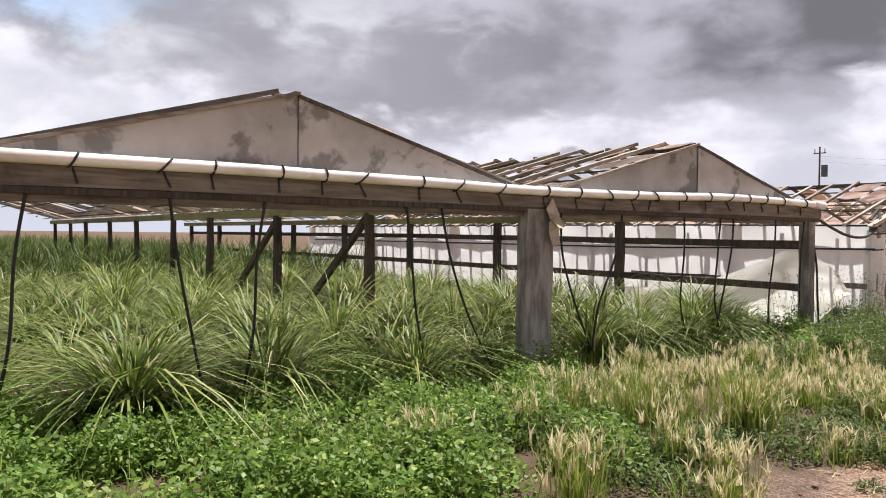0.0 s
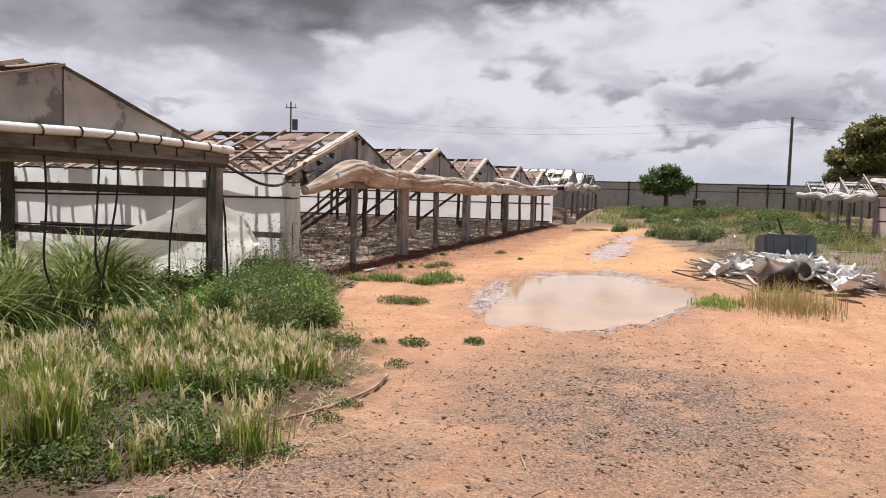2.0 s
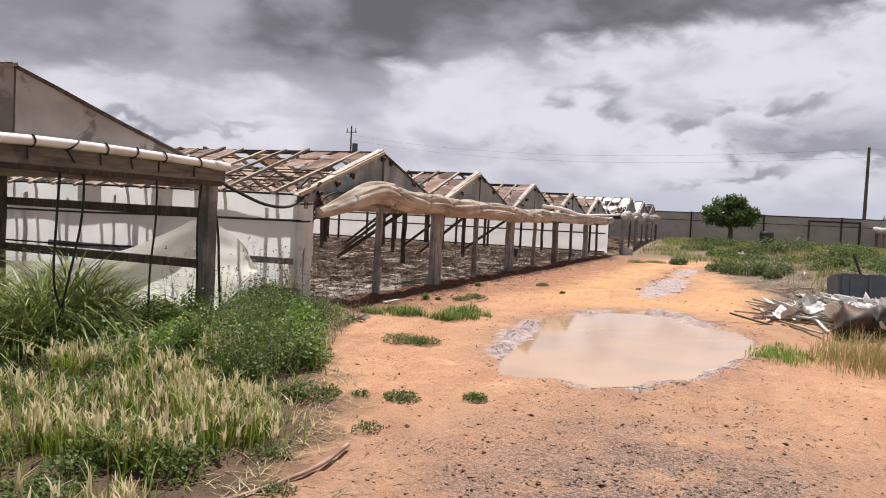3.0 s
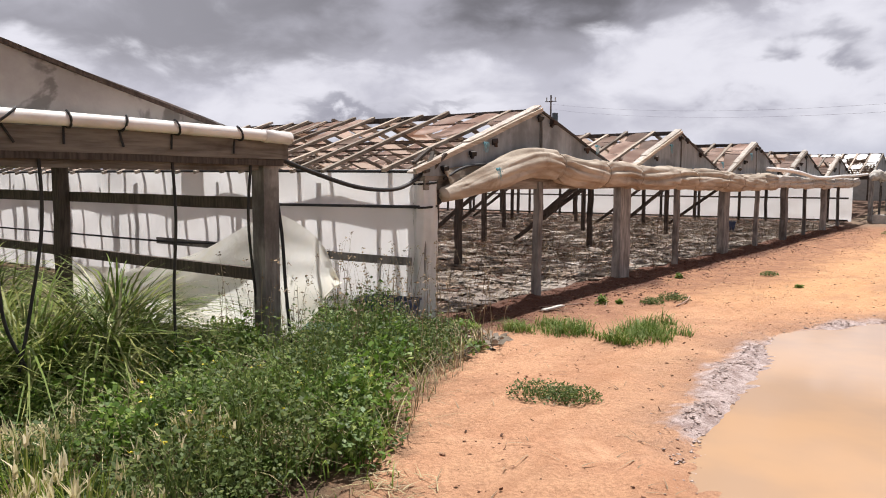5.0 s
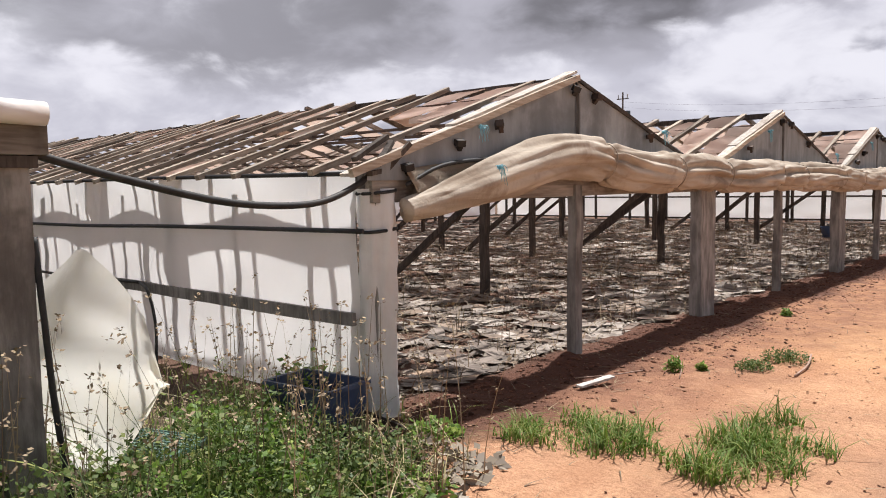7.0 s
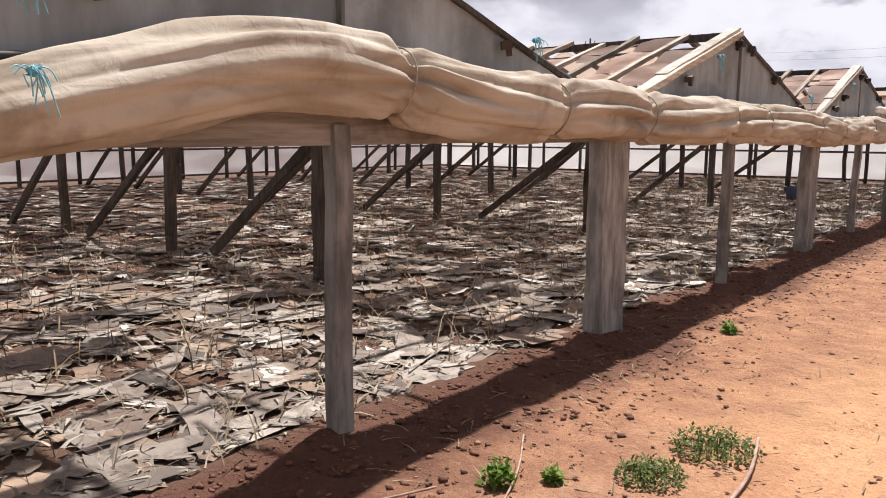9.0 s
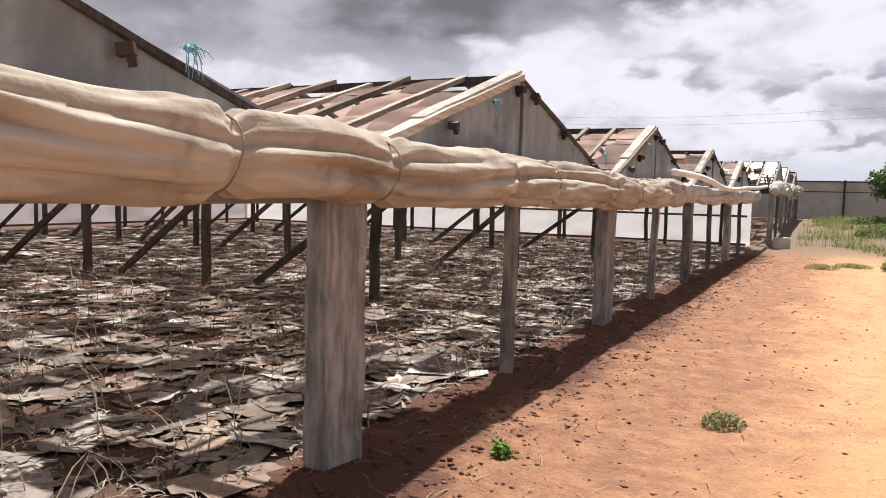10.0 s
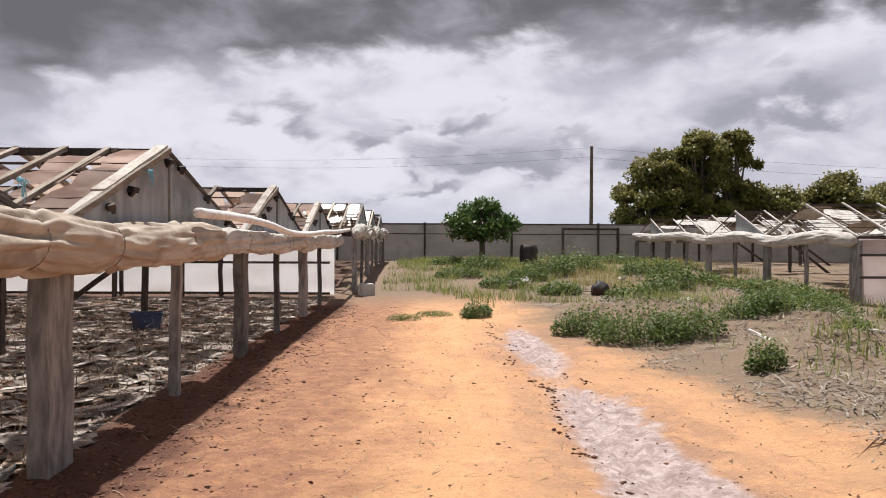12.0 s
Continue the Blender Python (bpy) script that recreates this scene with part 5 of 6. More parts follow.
tagged(part("iron_bar", timber((2.0, 18.6, 0.5), (1.8, 18.7, 1.05), 0.05, 0.03), M_IRON), "dark iron bar sticking up behind the tank", "bar")
plank_meshes = [finish(timber((-L / 2, 0, 0), (L / 2, 0, 0), w, 0.025, 0.006, 3, 0.0), "plank", M_BLEACHED if i % 3 else M_RAFTER) for i, (L, w) in enumerate(((0.8, 0.05), (1.1, 0.06), (0.5, 0.08), (1.3, 0.045), (0.35, 0.1), (0.9, 0.04)))]
for i in range(210):
    u = heap.random()
    px, py = (heap.gauss(1.15, 0.36), heap.gauss(17.2, 0.7)) if u < 0.6 else (heap.gauss(2.5, 0.6), heap.gauss(16.6, 0.7))
    pz = float(ground_z(px, py)) + 0.03 + 0.30 * heap.random() * math.exp(-((px - 1.7) / 1.0) ** 2)
    ob = put_part("plank", heap.choice(plank_meshes), None, pose(px, py, pz, heap.uniform(-8, 8), heap.uniform(-14, 14), heap.gauss(150, 35)))
    tagged(ob, "short bleached broken plank in the debris heap", "plank", "broken planks")
rag_meshes = [scrap_mesh("crumpled_plastic", 0.42, 0.34, M_REFUSE, heap, 0.01, 0.16) for _ in range(5)]
for me in rag_meshes:
    bm = bmesh.new()
    bm.from_mesh(me)
    bmesh.ops.subdivide_edges(bm, edges=bm.edges[:], cuts=3, use_grid_fill=True)
    for v in bm.verts:
        v.co += Vector((noise.noise(v.co * 7), noise.noise(v.co * 7 + Vector((5, 0, 0))), 1.6 * noise.noise(v.co * 6 + Vector((0, 9, 0))))) * 0.07
    bm.to_mesh(me)
    bm.free()
for i in range(64):
    px, py = heap.gauss(2.0, 0.62), heap.gauss(16.2, 0.7)
    ob = put_part("crumpled_plastic", heap.choice(rag_meshes), None, pose(px, py, float(ground_z(px, py)) + 0.08 + heap.uniform(0, 0.16), heap.uniform(-25, 25), heap.uniform(-25, 25), heap.uniform(0, 360)))
    tagged(ob, "crumpled white plastic sheet in the debris heap", "plastic sheet", "crumpled plastic")
for i, (px, py) in enumerate(((1.35, 14.9), (1.6, 15.0), (1.6, 38.5))):
    bm = bmesh.new()
    bmesh.ops.create_icosphere(bm, subdivisions=3, radius=0.24, matrix=pose(px, py, float(ground_z(px, py)) + 0.16))
    for v in bm.verts:
        v.co += Vector((noise.noise(v.co * 4), noise.noise(v.co * 5 + Vector((3, 0, 0))), 0.6 * noise.noise(v.co * 5))) * 0.14
    tagged(part("refuse_bag", bm, M_IRON, None, "", True), "crumpled black refuse sack on the ground", "refuse sack", "refuse sacks")
for i in range(12):
    px, py = heap.gauss(2.6, 1.4), heap.gauss(39.5, 2.2)
    ob = put_part("crumpled_plastic", heap.choice(rag_meshes), None, pose(px, py, float(ground_z(px, py)) + 0.10, heap.uniform(-25, 25), heap.uniform(-25, 25), heap.uniform(0, 360)))
    tagged(ob, "crumpled white plastic sheet among the weeds", "plastic sheet", "crumpled plastic")


# ---------------------------------------------------------------- plants
def stuff(name, v, f, material, label, category):
    return tagged(new(name, quads(name, v, f, material)), label, category, kind="stuff")


def sown(n, x0, x1, y0, y1, keep=None, seed=1):
    """Random places on the ground inside a field, thinned by keep(x, y)."""
    rng = np.random.default_rng(seed)
    x, y = rng.uniform(x0, x1, n), rng.uniform(y0, y1, n)
    if keep is not None:
        ok = keep(x, y, rng)
        x, y = x[ok], y[ok]
    return np.stack([x, y, ground_z(x, y)], -1), rng


def verge(y):
    """Where the weeds give way to bare soil."""
    return np.interp(y, [0, 3.2, 4.5, 6.2, 8, 9.2, 10.5, 11.6, 12.6, 13.4], [-3.2, -2.75, -2.2, -2.15, -2.55, -3.1, -3.95, -4.35, -4.75, -5.1])


def clumpy(x, y, s=1.0, k=0.0):
    return np.sin(x * 3.1 * s + 1.7 * np.sin(y * 2.3 * s + k)) * np.sin(y * 2.7 * s + 1.3 * np.sin(x * 1.9 * s + k))


# tall arching tussocks in and before the first house
tussock_meshes = []
for i in range(6):
    rng = np.random.default_rng(40 + i)
    n = 230
    r, a = np.abs(rng.normal(0, 0.10, n)), rng.uniform(0, math.tau, n)
    roots = np.stack([r * np.cos(a), r * np.sin(a), np.full(n, -0.03)], -1)
    v, f = blades(roots, rng.uniform(0.5, 1.35, n), a + rng.normal(0, 0.45, n), rng.uniform(0.45, 1.5, n), rng.uniform(0.013, 0.030, n), 6, 0.62)
    tussock_meshes.append(quads("grass_tussock", v, f, M_TUSSOCK))
t_rng = random.Random(6)
spots = []
for yy in np.arange(-3.0, 10.3, 1.08):
    for xx in np.arange(-6.15, -18.5, -1.12):
        spots.append((xx + t_rng.uniform(-0.3, 0.3), yy + t_rng.uniform(-0.3, 0.3), t_rng.uniform(0.7, 1.22)))
spots += [(-5.9, 3.2, 1.02), (-5.75, 4.5, 0.85), (-5.95, 2.2, 0.95), (-6.0, 7.9, 0.72), (-6.1, 9.2, 0.8), (-5.95, 8.6, 0.75), (-6.2, 9.9, 0.78), (-6.0, 9.6, 0.8)]
for xx, yy, sc in spots[:300]:
    ob = put_part("grass_tussock", t_rng.choice(tussock_meshes), None, pose(xx, yy, float(ground_z(xx, yy)), 0, 0, t_rng.uniform(0, 360)) @ Matrix.Diagonal((sc, sc, sc * t_rng.uniform(0.8, 1.05), 1)))
    tagged(ob, "tall arching green and straw grass tussock", "grass tussock", "grass tussocks")

# ripening wild grass with seed heads on the verge
tufts, rng = sown(330, -5.5, -1.9, 0.5, 11.2, lambda x, y, g: (x < verge(y) - 0.12 + 0.22 * clumpy(x, y, 1.3)) & (x > -5.3 + 0.25 * clumpy(x, y)) & ((x + 0.8 * (y - 4.6)) * 0.5 + 2.3 + 0.7 * clumpy(x, y, 0.6, 2) + g.normal(0, 0.2, len(x)) > 0) & (clumpy(x, y, 0.85, 4) > g.uniform(-0.35, 0.45, len(x))) & (y < 8.8 + 0.5 * clumpy(x, y, 0.8)), 3)
tall = (rng.uniform(0.14, 0.42, len(tufts)) + 0.26 * np.exp(-((tufts[:, 0] + 3.7) / 0.9) ** 2 - ((tufts[:, 1] - 5.2) / 1.3) ** 2)) * (0.8 + 0.35 * clumpy(tufts[:, 0], tufts[:, 1], 1.0, 4))
PER = 150
P = np.repeat(tufts, PER, 0)
aa = rng.uniform(0, math.tau, len(P))
rr = np.abs(rng.normal(0, 0.125, len(P)))
P[:, 0] += rr * np.cos(aa)
P[:, 1] += rr * np.sin(aa)
P[:, 2] = ground_z(P[:, 0], P[:, 1])
hh = np.repeat(tall, PER) * rng.uniform(0.35, 1.2, len(P))
bd = rng.uniform(0.03, 0.55, len(P))
v, f = blades(P, hh, aa + rng.normal(0, 0.6, len(P)), bd, rng.uniform(0.005, 0.010, len(P)), 4)
stuff("wild_grass", v, f, M_STRAW, "ripening yellow-green wild grass on the verge", "grass")
ends = v.reshape(len(P), -1, 3)[:, -4:-2].mean(1)
pick = rng.random(len(P)) < 0.16
H = ends[pick]
sets = []
for _ in range(5):
    az = rng.uniform(0, math.tau, len(H))
    sets.append(blades(H + rng.normal(0, 0.006, H.shape), rng.uniform(0.06, 0.13, len(H)), az, rng.uniform(0.05, 0.7, len(H)), rng.uniform(0.009, 0.017, len(H)), 2))
stuff("seed_heads", *joined(*sets), M_EAR, "pale feathery grass seed heads", "seed heads")

# green undergrowth blades everywhere on the verge and round the first house
P, rng = sown(52000, -8.0, -2.0, -1.5, 13.0, lambda x, y, g: ((x < -5.2) & (y < 9.5) | (g.random(len(x)) < 0.22)) & (np.hypot(x + 5.1, y - 8.5) > 0.5) & (x < verge(y) - 0.1 + 0.3 * clumpy(x, y, 1.6, 1)) & (clumpy(x, y, 1.1, 3) > g.uniform(-0.6, 0.5, len(x))), 5)
stuff("undergrowth", *blades(P, rng.uniform(0.06, 0.26, len(P)), rng.uniform(0, math.tau, len(P)), rng.uniform(0.2, 0.9, len(P)), rng.uniform(0.005, 0.010, len(P)), 3), M_GREEN, "low green grass under the taller weeds", "grass")


def weeds(name, spots, size, leaf, material, label, category, seed, per=170, stem=True, top=None, flat=0.5):
    """Bushy leafy plants: thin stems with leaves up them, all loose pieces of one growth."""
    rng = np.random.default_rng(seed)
    sets = []
    for x, y, r, h in spots:
        n = int(per * r / size)
        a, q = rng.uniform(0, math.tau, n), np.sqrt(rng.random(n)) * r
        c = np.stack([x + q * np.cos(a), y + q * np.sin(a)], -1)
        env = h * np.sqrt(np.clip(1 - (q / (r * 1.08)) ** 2, 0.05, 1)) * rng.uniform(0.72, 1.15, n)
        zz = ground_z(c[:, 0], c[:, 1]) + env * rng.random(n) ** 0.6
        sets.append(leaves(np.column_stack([c, zz]), rng.uniform(0.6, 1.3, n) * leaf, rng, flat))
        if stem:
            k = max(4, n // 14)
            rt = np.column_stack([x + rng.normal(0, r * 0.3, k), y + rng.normal(0, r * 0.3, k), np.zeros(k)])
            rt[:, 2] = ground_z(rt[:, 0], rt[:, 1])
            sets.append(blades(rt, rng.uniform(0.5, 1.05, k) * h, rng.uniform(0, math.tau, k), rng.uniform(0.1, 0.7, k), np.full(k, 0.006), 3, 0.2))
    return stuff(name, *joined(*sets), material, label, category)


w_rng = random.Random(12)
near_spots = []
while len(near_spots) < 150:
    x, y = w_rng.uniform(-6.2, -2.6), w_rng.uniform(0.2, 6.0)
    if x < verge(y) - 0.3 and (x + 0.8 * (y - 4.6)) * 0.5 + 2.3 < 0.25 + w_rng.uniform(-0.2, 0.3):
        near_spots.append((x, y, w_rng.uniform(0.18, 0.34), w_rng.uniform(0.16, 0.42)))
weeds("leafy_weeds", near_spots, 0.25, 0.042, M_LEAF, "lush low green leafy weeds", "weeds", 1, 480)
mid_spots = []
while len(mid_spots) < 92:
    x, y = w_rng.uniform(-6.4, -3.4), w_rng.uniform(8.2, 12.9)
    if x < verge(y) - 0.2 and math.hypot(x + 5.1, y - 8.5) > 0.5:
        mid_spots.append((x, y, w_rng.uniform(0.12, 0.32), w_rng.uniform(0.06, 0.48)))
weeds("leafy_weeds", mid_spots[:55], 0.25, 0.048, M_LEAF, "tangled green weeds between the greenhouses", "weeds", 2, 420)
weeds("leafy_weeds", mid_spots[55:], 0.25, 0.03, M_SHRUB, "darker small-leaved weeds between the greenhouses", "weeds", 22, 420)
verge_spots = []
while len(verge_spots) < 120:
    x, y = w_rng.uniform(-5.3, -2.2), w_rng.uniform(3.6, 10.0)
    if x < verge(y) - 0.12:
        verge_spots.append((x, y, w_rng.uniform(0.1, 0.26), w_rng.uniform(0.06, 0.24)))
weeds("leafy_weeds", verge_spots, 0.25, 0.03, M_SHRUB, "small green weeds growing through the wild grass", "weeds", 7, 420)
tall_spots = [(-4.75, 10.6, 0.42, 0.62), (-5.0, 11.2, 0.45, 0.66), (-5.35, 11.75, 0.34, 0.46), (-4.6, 11.3, 0.35, 0.40), (-4.95, 12.0, 0.26, 0.32), (-4.5, 10.2, 0.35, 0.55), (-4.15, 9.6, 0.44, 0.72), (-3.8, 9.0, 0.40, 0.66), (-3.6, 8.5, 0.32, 0.50), (-4.4, 9.2, 0.3, 0.6), (-4.3, 8.3, 0.3, 0.4)]
weeds("bushy_weeds", tall_spots, 0.25, 0.03, M_SHRUB, "tall bushy weeds beside the corner post", "weeds", 3, 700)
# thin seed stalks standing out of the weeds
P, rng = sown(150, -6.3, -4.4, 10.4, 12.4, None, 8)
stalk = blades(P, rng.uniform(0.5, 1.0, len(P)), rng.uniform(0, math.tau, len(P)), rng.uniform(0.05, 0.35, len(P)), np.full(len(P), 0.006), 4, 0.1)
rings = stalk[0].reshape(len(P), -1, 3)[:, 4:]
tips = np.concatenate([rings[:, k] + rng.normal(0, 0.008, (len(P), 3)) for k in range(rings.shape[1]) for _ in range(3)])
stuff("seed_stalks", *joined(stalk, leaves(tips, rng.uniform(0.012, 0.03, len(tips)), rng)), M_TWIG, "thin dry seed stalks above the weeds", "stalks")
fl, rng = sown(45, -5.6, -3.9, 8.6, 10.6, lambda x, y, g: x < verge(y) - 0.2, 9)
fl = fl[fl[:, 1] < 10.2]
fl[:, 2] += rng.uniform(0.15, 0.33, len(fl))
petals = np.repeat(fl, 5, 0)
stuff("yellow_flowers", *leaves(petals, np.full(len(petals), 0.022), rng, 0.3), M_YELLOW, "small yellow flowers in the weeds", "flowers")

# rank growth far behind the first house
P, rng = sown(30000, -60, -18.5, -14, 12.2, None, 16)
stuff("rank_grass", *blades(P, rng.uniform(0.8, 1.5, len(P)), rng.uniform(0, math.tau, len(P)), rng.uniform(0.2, 0.8, len(P)), rng.uniform(0.03, 0.07, len(P)), 3), M_SHRUB, "rank green growth behind the greenhouse", "grass")

# low patches on the bare soil
patch_spots = [(-3.35, 11.2, 0.26, 0.10), (-3.15, 11.25, 0.2, 0.09), (-4.3, 15.6, 0.15, 0.08), (-4.2, 16.05, 0.2, 0.10), (-2.33, 8.9, 0.14, 0.05), (-1.83, 9.15, 0.10, 0.06), (-3.9, 19.5, 0.14, 0.09), (-3.6, 32.6, 0.35, 0.12), (-3.0, 33.4, 0.4, 0.12), (-2.2, 32.8, 0.3, 0.25)]
weeds("ground_weeds", patch_spots, 0.25, 0.022, M_SHRUB, "flat dark weeds on the bare soil", "weeds", 4, 900)
weeds("ground_weeds", [(-4.75, 15.12, 0.06, 0.12), (-4.6, 15.3, 0.03, 0.06), (-4.9, 18.2, 0.05, 0.08), (-3.2, 18.3, 0.05, 0.05)], 0.25, 0.035, M_LEAF, "fresh young weeds sprouting from the soil", "weeds", 44, 900)
for a, b, r in (((-3.95, 15.47, 0.02), (-4.07, 16.26, 0.03), 0.009), ((-4.6, 14.9, 0.015), (-4.95, 15.6, 0.02), 0.005), ((-5.2, 14.4, 0.02), (-4.9, 14.9, 0.03), 0.005)):
    tagged(part("stick", tube(curve_points([a, ((a[0] + b[0]) / 2 + 0.03, (a[1] + b[1]) / 2, a[2] + 0.005), b], 4), r, 6), M_STICK, None, "", True), "thin dry stick lying on the red soil", "stick", "dry sticks")
tagged(part("plank", timber((-5.03, 14.18, 0.03), (-4.96, 14.53, 0.045), 0.06, 0.016), M_BLEACHED), "short pale splinter of plank on the red soil", "plank", "broken planks")
P, rng = sown(60000, -5.3, -2.7, 11.8, 18.5, lambda x, y, g: (np.exp(-((x + 4.75) / 0.28) ** 2 - ((y - 13.3) / 0.35) ** 2) + np.exp(-((x + 4.3) / 0.36) ** 2 - ((y - 13.35) / 0.35) ** 2) + np.exp(-((x + 3.55) / 0.36) ** 2 - ((y - 13.7) / 0.7) ** 2) + 0.4 * np.exp(-((x + 4.6) / 0.2) ** 2 - ((y - 18) / 0.3) ** 2)) > np.maximum(0.4, g.uniform(0.35, 1.15, len(x)) + 0.5 * clumpy(x, y, 2.2, 1)), 10)
stuff("grass_patch", *blades(P, rng.uniform(0.02, 0.19, len(P)) * (0.75 - 0.6 * clumpy(P[:, 0], P[:, 1], 2.2, 1)), rng.uniform(0, math.tau, len(P)), rng.uniform(0.3, 1.3, len(P)), rng.uniform(0.005, 0.011, len(P)), 3), M_TURF, "patch of fresh green grass on the soil", "grass")
P, rng = sown(9000, 0.4, 2.6, 11.7, 15.0, lambda x, y, g: (np.exp(-((x - 1.35) / 0.5) ** 2 - ((y - 13.0) / 0.8) ** 2)) > g.uniform(0.12, 1.2, len(x)), 11)
stuff("dry_grass", *blades(P, rng.uniform(0.10, 0.46, len(P)), rng.uniform(0, math.tau, len(P)), rng.uniform(0.1, 0.7, len(P)), rng.uniform(0.004, 0.008, len(P)), 3), M_DRY, "clump of dry yellow grass before the debris heap", "grass")
P, rng = sown(5000, 0.0, 1.0, 11.9, 13.6, lambda x, y, g: (np.exp(-((x - 0.45) / 0.3) ** 2 - ((y - 12.9) / 0.5) ** 2)) > g.uniform(0.12, 1.2, len(x)), 12)
stuff("grass_patch", *blades(P, rng.uniform(0.04, 0.12, len(P)), rng.uniform(0, math.tau, len(P)), rng.uniform(0.3, 0.9, len(P)), rng.uniform(0.005, 0.009, len(P)), 3), M_GREEN, "low green grass beside the puddle", "grass")

# the weedy field beyond
P, rng = sown(90000, -4.6, 9, 15.5, 56, lambda x, y, g: (x > np.interp(y, [15, 20, 27, 33, 37, 40, 66], [2.4, 2.0, 1.2, 0.3, -1.6, -3.4, -4.6]) + 1.4 * clumpy(x, y, 0.5)) & (clumpy(x, y, 0.35, 1) + 0.6 * clumpy(x, y, 1.1, 2) > g.uniform(0.15, 1.25, len(x)) - np.clip(y - 36, 0, 20) * 0.06), 13)
stuff("field_grass", *blades(P, rng.uniform(0.10, 0.42, len(P)), rng.uniform(0, math.tau, len(P)), rng.uniform(0.2, 0.8, len(P)), rng.uniform(0.010, 0.022, len(P)), 2), M_FIELD, "rough green grass over the field", "grass")
P, rng = sown(40000, 0, 9, 18, 55, lambda x, y, g: (clumpy(x, y, 0.4, 5) > 0.35 + g.uniform(-0.1, 0.2, len(x))) & (x > 1.5) & (y > 27), 14)
stuff("field_straw", *blades(P, rng.uniform(0.12, 0.5, len(P)), rng.uniform(0, math.tau, len(P)), rng.uniform(0.2, 0.8, len(P)), rng.uniform(0.010, 0.020, len(P)), 2), M_DRY, "dry yellow grass over the field", "grass")
BUSHES = ((0.1, 29.3, 0.75, 0.62), (-0.55, 30.3, 0.5, 0.5), (0.95, 29.6, 0.6, 0.6), (0.8, 26.5, 0.24, 0.42), (3.4, 38.2, 0.7, 0.9), (2.7, 31.2, 0.6, 0.5), (3.6, 31.5, 0.9, 0.6), (4.6, 33, 1.0, 0.6), (1.2, 44.5, 0.9, 0.9), (2.4, 46, 1.0, 0.9), (0.2, 43, 0.7, 0.6), (5, 45, 1.1, 0.7), (-1.0, 47, 0.9, 0.6), (2.9, 28.4, 0.3, 0.35), (-2.15, 33, 0.3, 0.35), (5.8, 39, 0.9, 0.5), (5.5, 42, 0.9, 0.5), (-2.2, 50, 0.8, 0.4), (3.5, 51, 0.9, 0.5), (5.5, 52, 1.0, 0.5), (1.6, 35.5, 0.6, 0.5), (2.6, 36.5, 0.5, 0.6), (5.5, 36, 0.9, 0.5), (0.6, 39, 0.6, 0.4), (-0.8, 41, 0.7, 0.4), (4.3, 28.5, 0.7, 0.4), (5.4, 30.5, 0.8, 0.45), (-2.0, 44, 0.8, 0.4))
for i, (x, y, r, h) in enumerate(BUSHES):
    weeds("shrub", [(x, y, r, h), (x + r * 0.5, y + 0.1, r * 0.6, h * 0.75), (x - r * 0.55, y - 0.1, r * 0.55, h * 0.65)], 0.25, 0.055 if y < 35 else 0.09, M_SHRUB, "leafy green shrub growing in the rough field", "shrub", 60 + i, 420 if y < 35 else 200)


def tree(name, at, height, spread, trunk, clumps, leaf, per, material, label, seed, low=0.3):
    """A tapered forking trunk and a crown of leaf clumps with gaps between them."""
    rng = random.Random(seed)
    nr = np.random.default_rng(seed)
    root = thing(name, at, label, "tree")
    bm = bmesh.new()
    fork = height * low
    tube(curve_points([(0, 0, -0.1), (0.03 * height, 0, fork * 0.5), (0, 0.02 * height, fork)], 5), lambda t: trunk * (1 - 0.35 * t), 9, bm)
    centres = []
    for i in range(clumps):
        a, q = rng.uniform(0, math.tau), math.sqrt(rng.random())
        lift = rng.uniform(0.0, 1.0)
        wide = math.sin(math.pi * min(1, 0.18 + lift * 0.78)) ** 0.7
        c = Vector((math.cos(a) * q * spread * wide, math.sin(a) * q * spread * wide, fork * 0.95 + (height - fork * 0.95) * lift * 0.93))
        centres.append((c, rng.uniform(0.18, 0.33) * spread))
        if i % 2 == 0:
            tube(curve_points([(0, 0.02 * height, fork * 0.92), c * 0.5 + Vector((0, 0, fork * 0.35)), c], 4), lambda t: trunk * 0.45 * (1 - 0.85 * t) + 0.004, 6, bm)
    part("trunk", bm, M_BARK, root, "", True)
    sets = []
    for c, r in centres:
        p = nr.normal(0, 1, (per, 3))
        p /= np.linalg.norm(p, axis=1)[:, None]
        p *= (nr.random(per) ** 0.45 * r)[:, None] * np.array([1.05, 1.05, 0.8])
        sets.append(leaves(p + np.array(c), nr.uniform(0.7, 1.4, per) * leaf, nr, 0.7))
    ob = new("crown", quads("crown", *joined(*sets), material))
    ob.parent = root
    return root


tree("citrus_tree", (-0.75, 51.2, 0.5), 2.75, 1.55, 0.16, 40, 0.16, 170, M_CITRUS, "round dark green citrus tree on a forked trunk", 5, 0.5)
tree("gum_tree", (18.2, 88.4, 0.5), 9.6, 3.6, 0.45, 100, 0.32, 330, M_GUM, "dense leafy eucalyptus tree behind the fence", 6, 0.15)
tree("gum_tree", (22.5, 88.4, 0.5), 11.6, 3.3, 0.5, 100, 0.32, 330, M_GUM, "tall dark eucalyptus tree behind the fence", 7, 0.15)
tree("gum_tree", (25.9, 89.2, 0.5), 11.8, 2.5, 0.45, 60, 0.32, 330, M_GUM, "tall slender eucalyptus tree with open crown", 8, 0.25)
tree("gum_tree", (29.2, 90, 0.5), 6.2, 4.5, 0.4, 90, 0.34, 300, M_GUM, "low broad eucalyptus tree behind the fence", 9, 0.1)
tree("gum_tree", (37, 91.4, 0.5), 7.6, 4.5, 0.4, 90, 0.34, 300, M_GUM, "broad eucalyptus tree behind the fence", 10, 0.1)
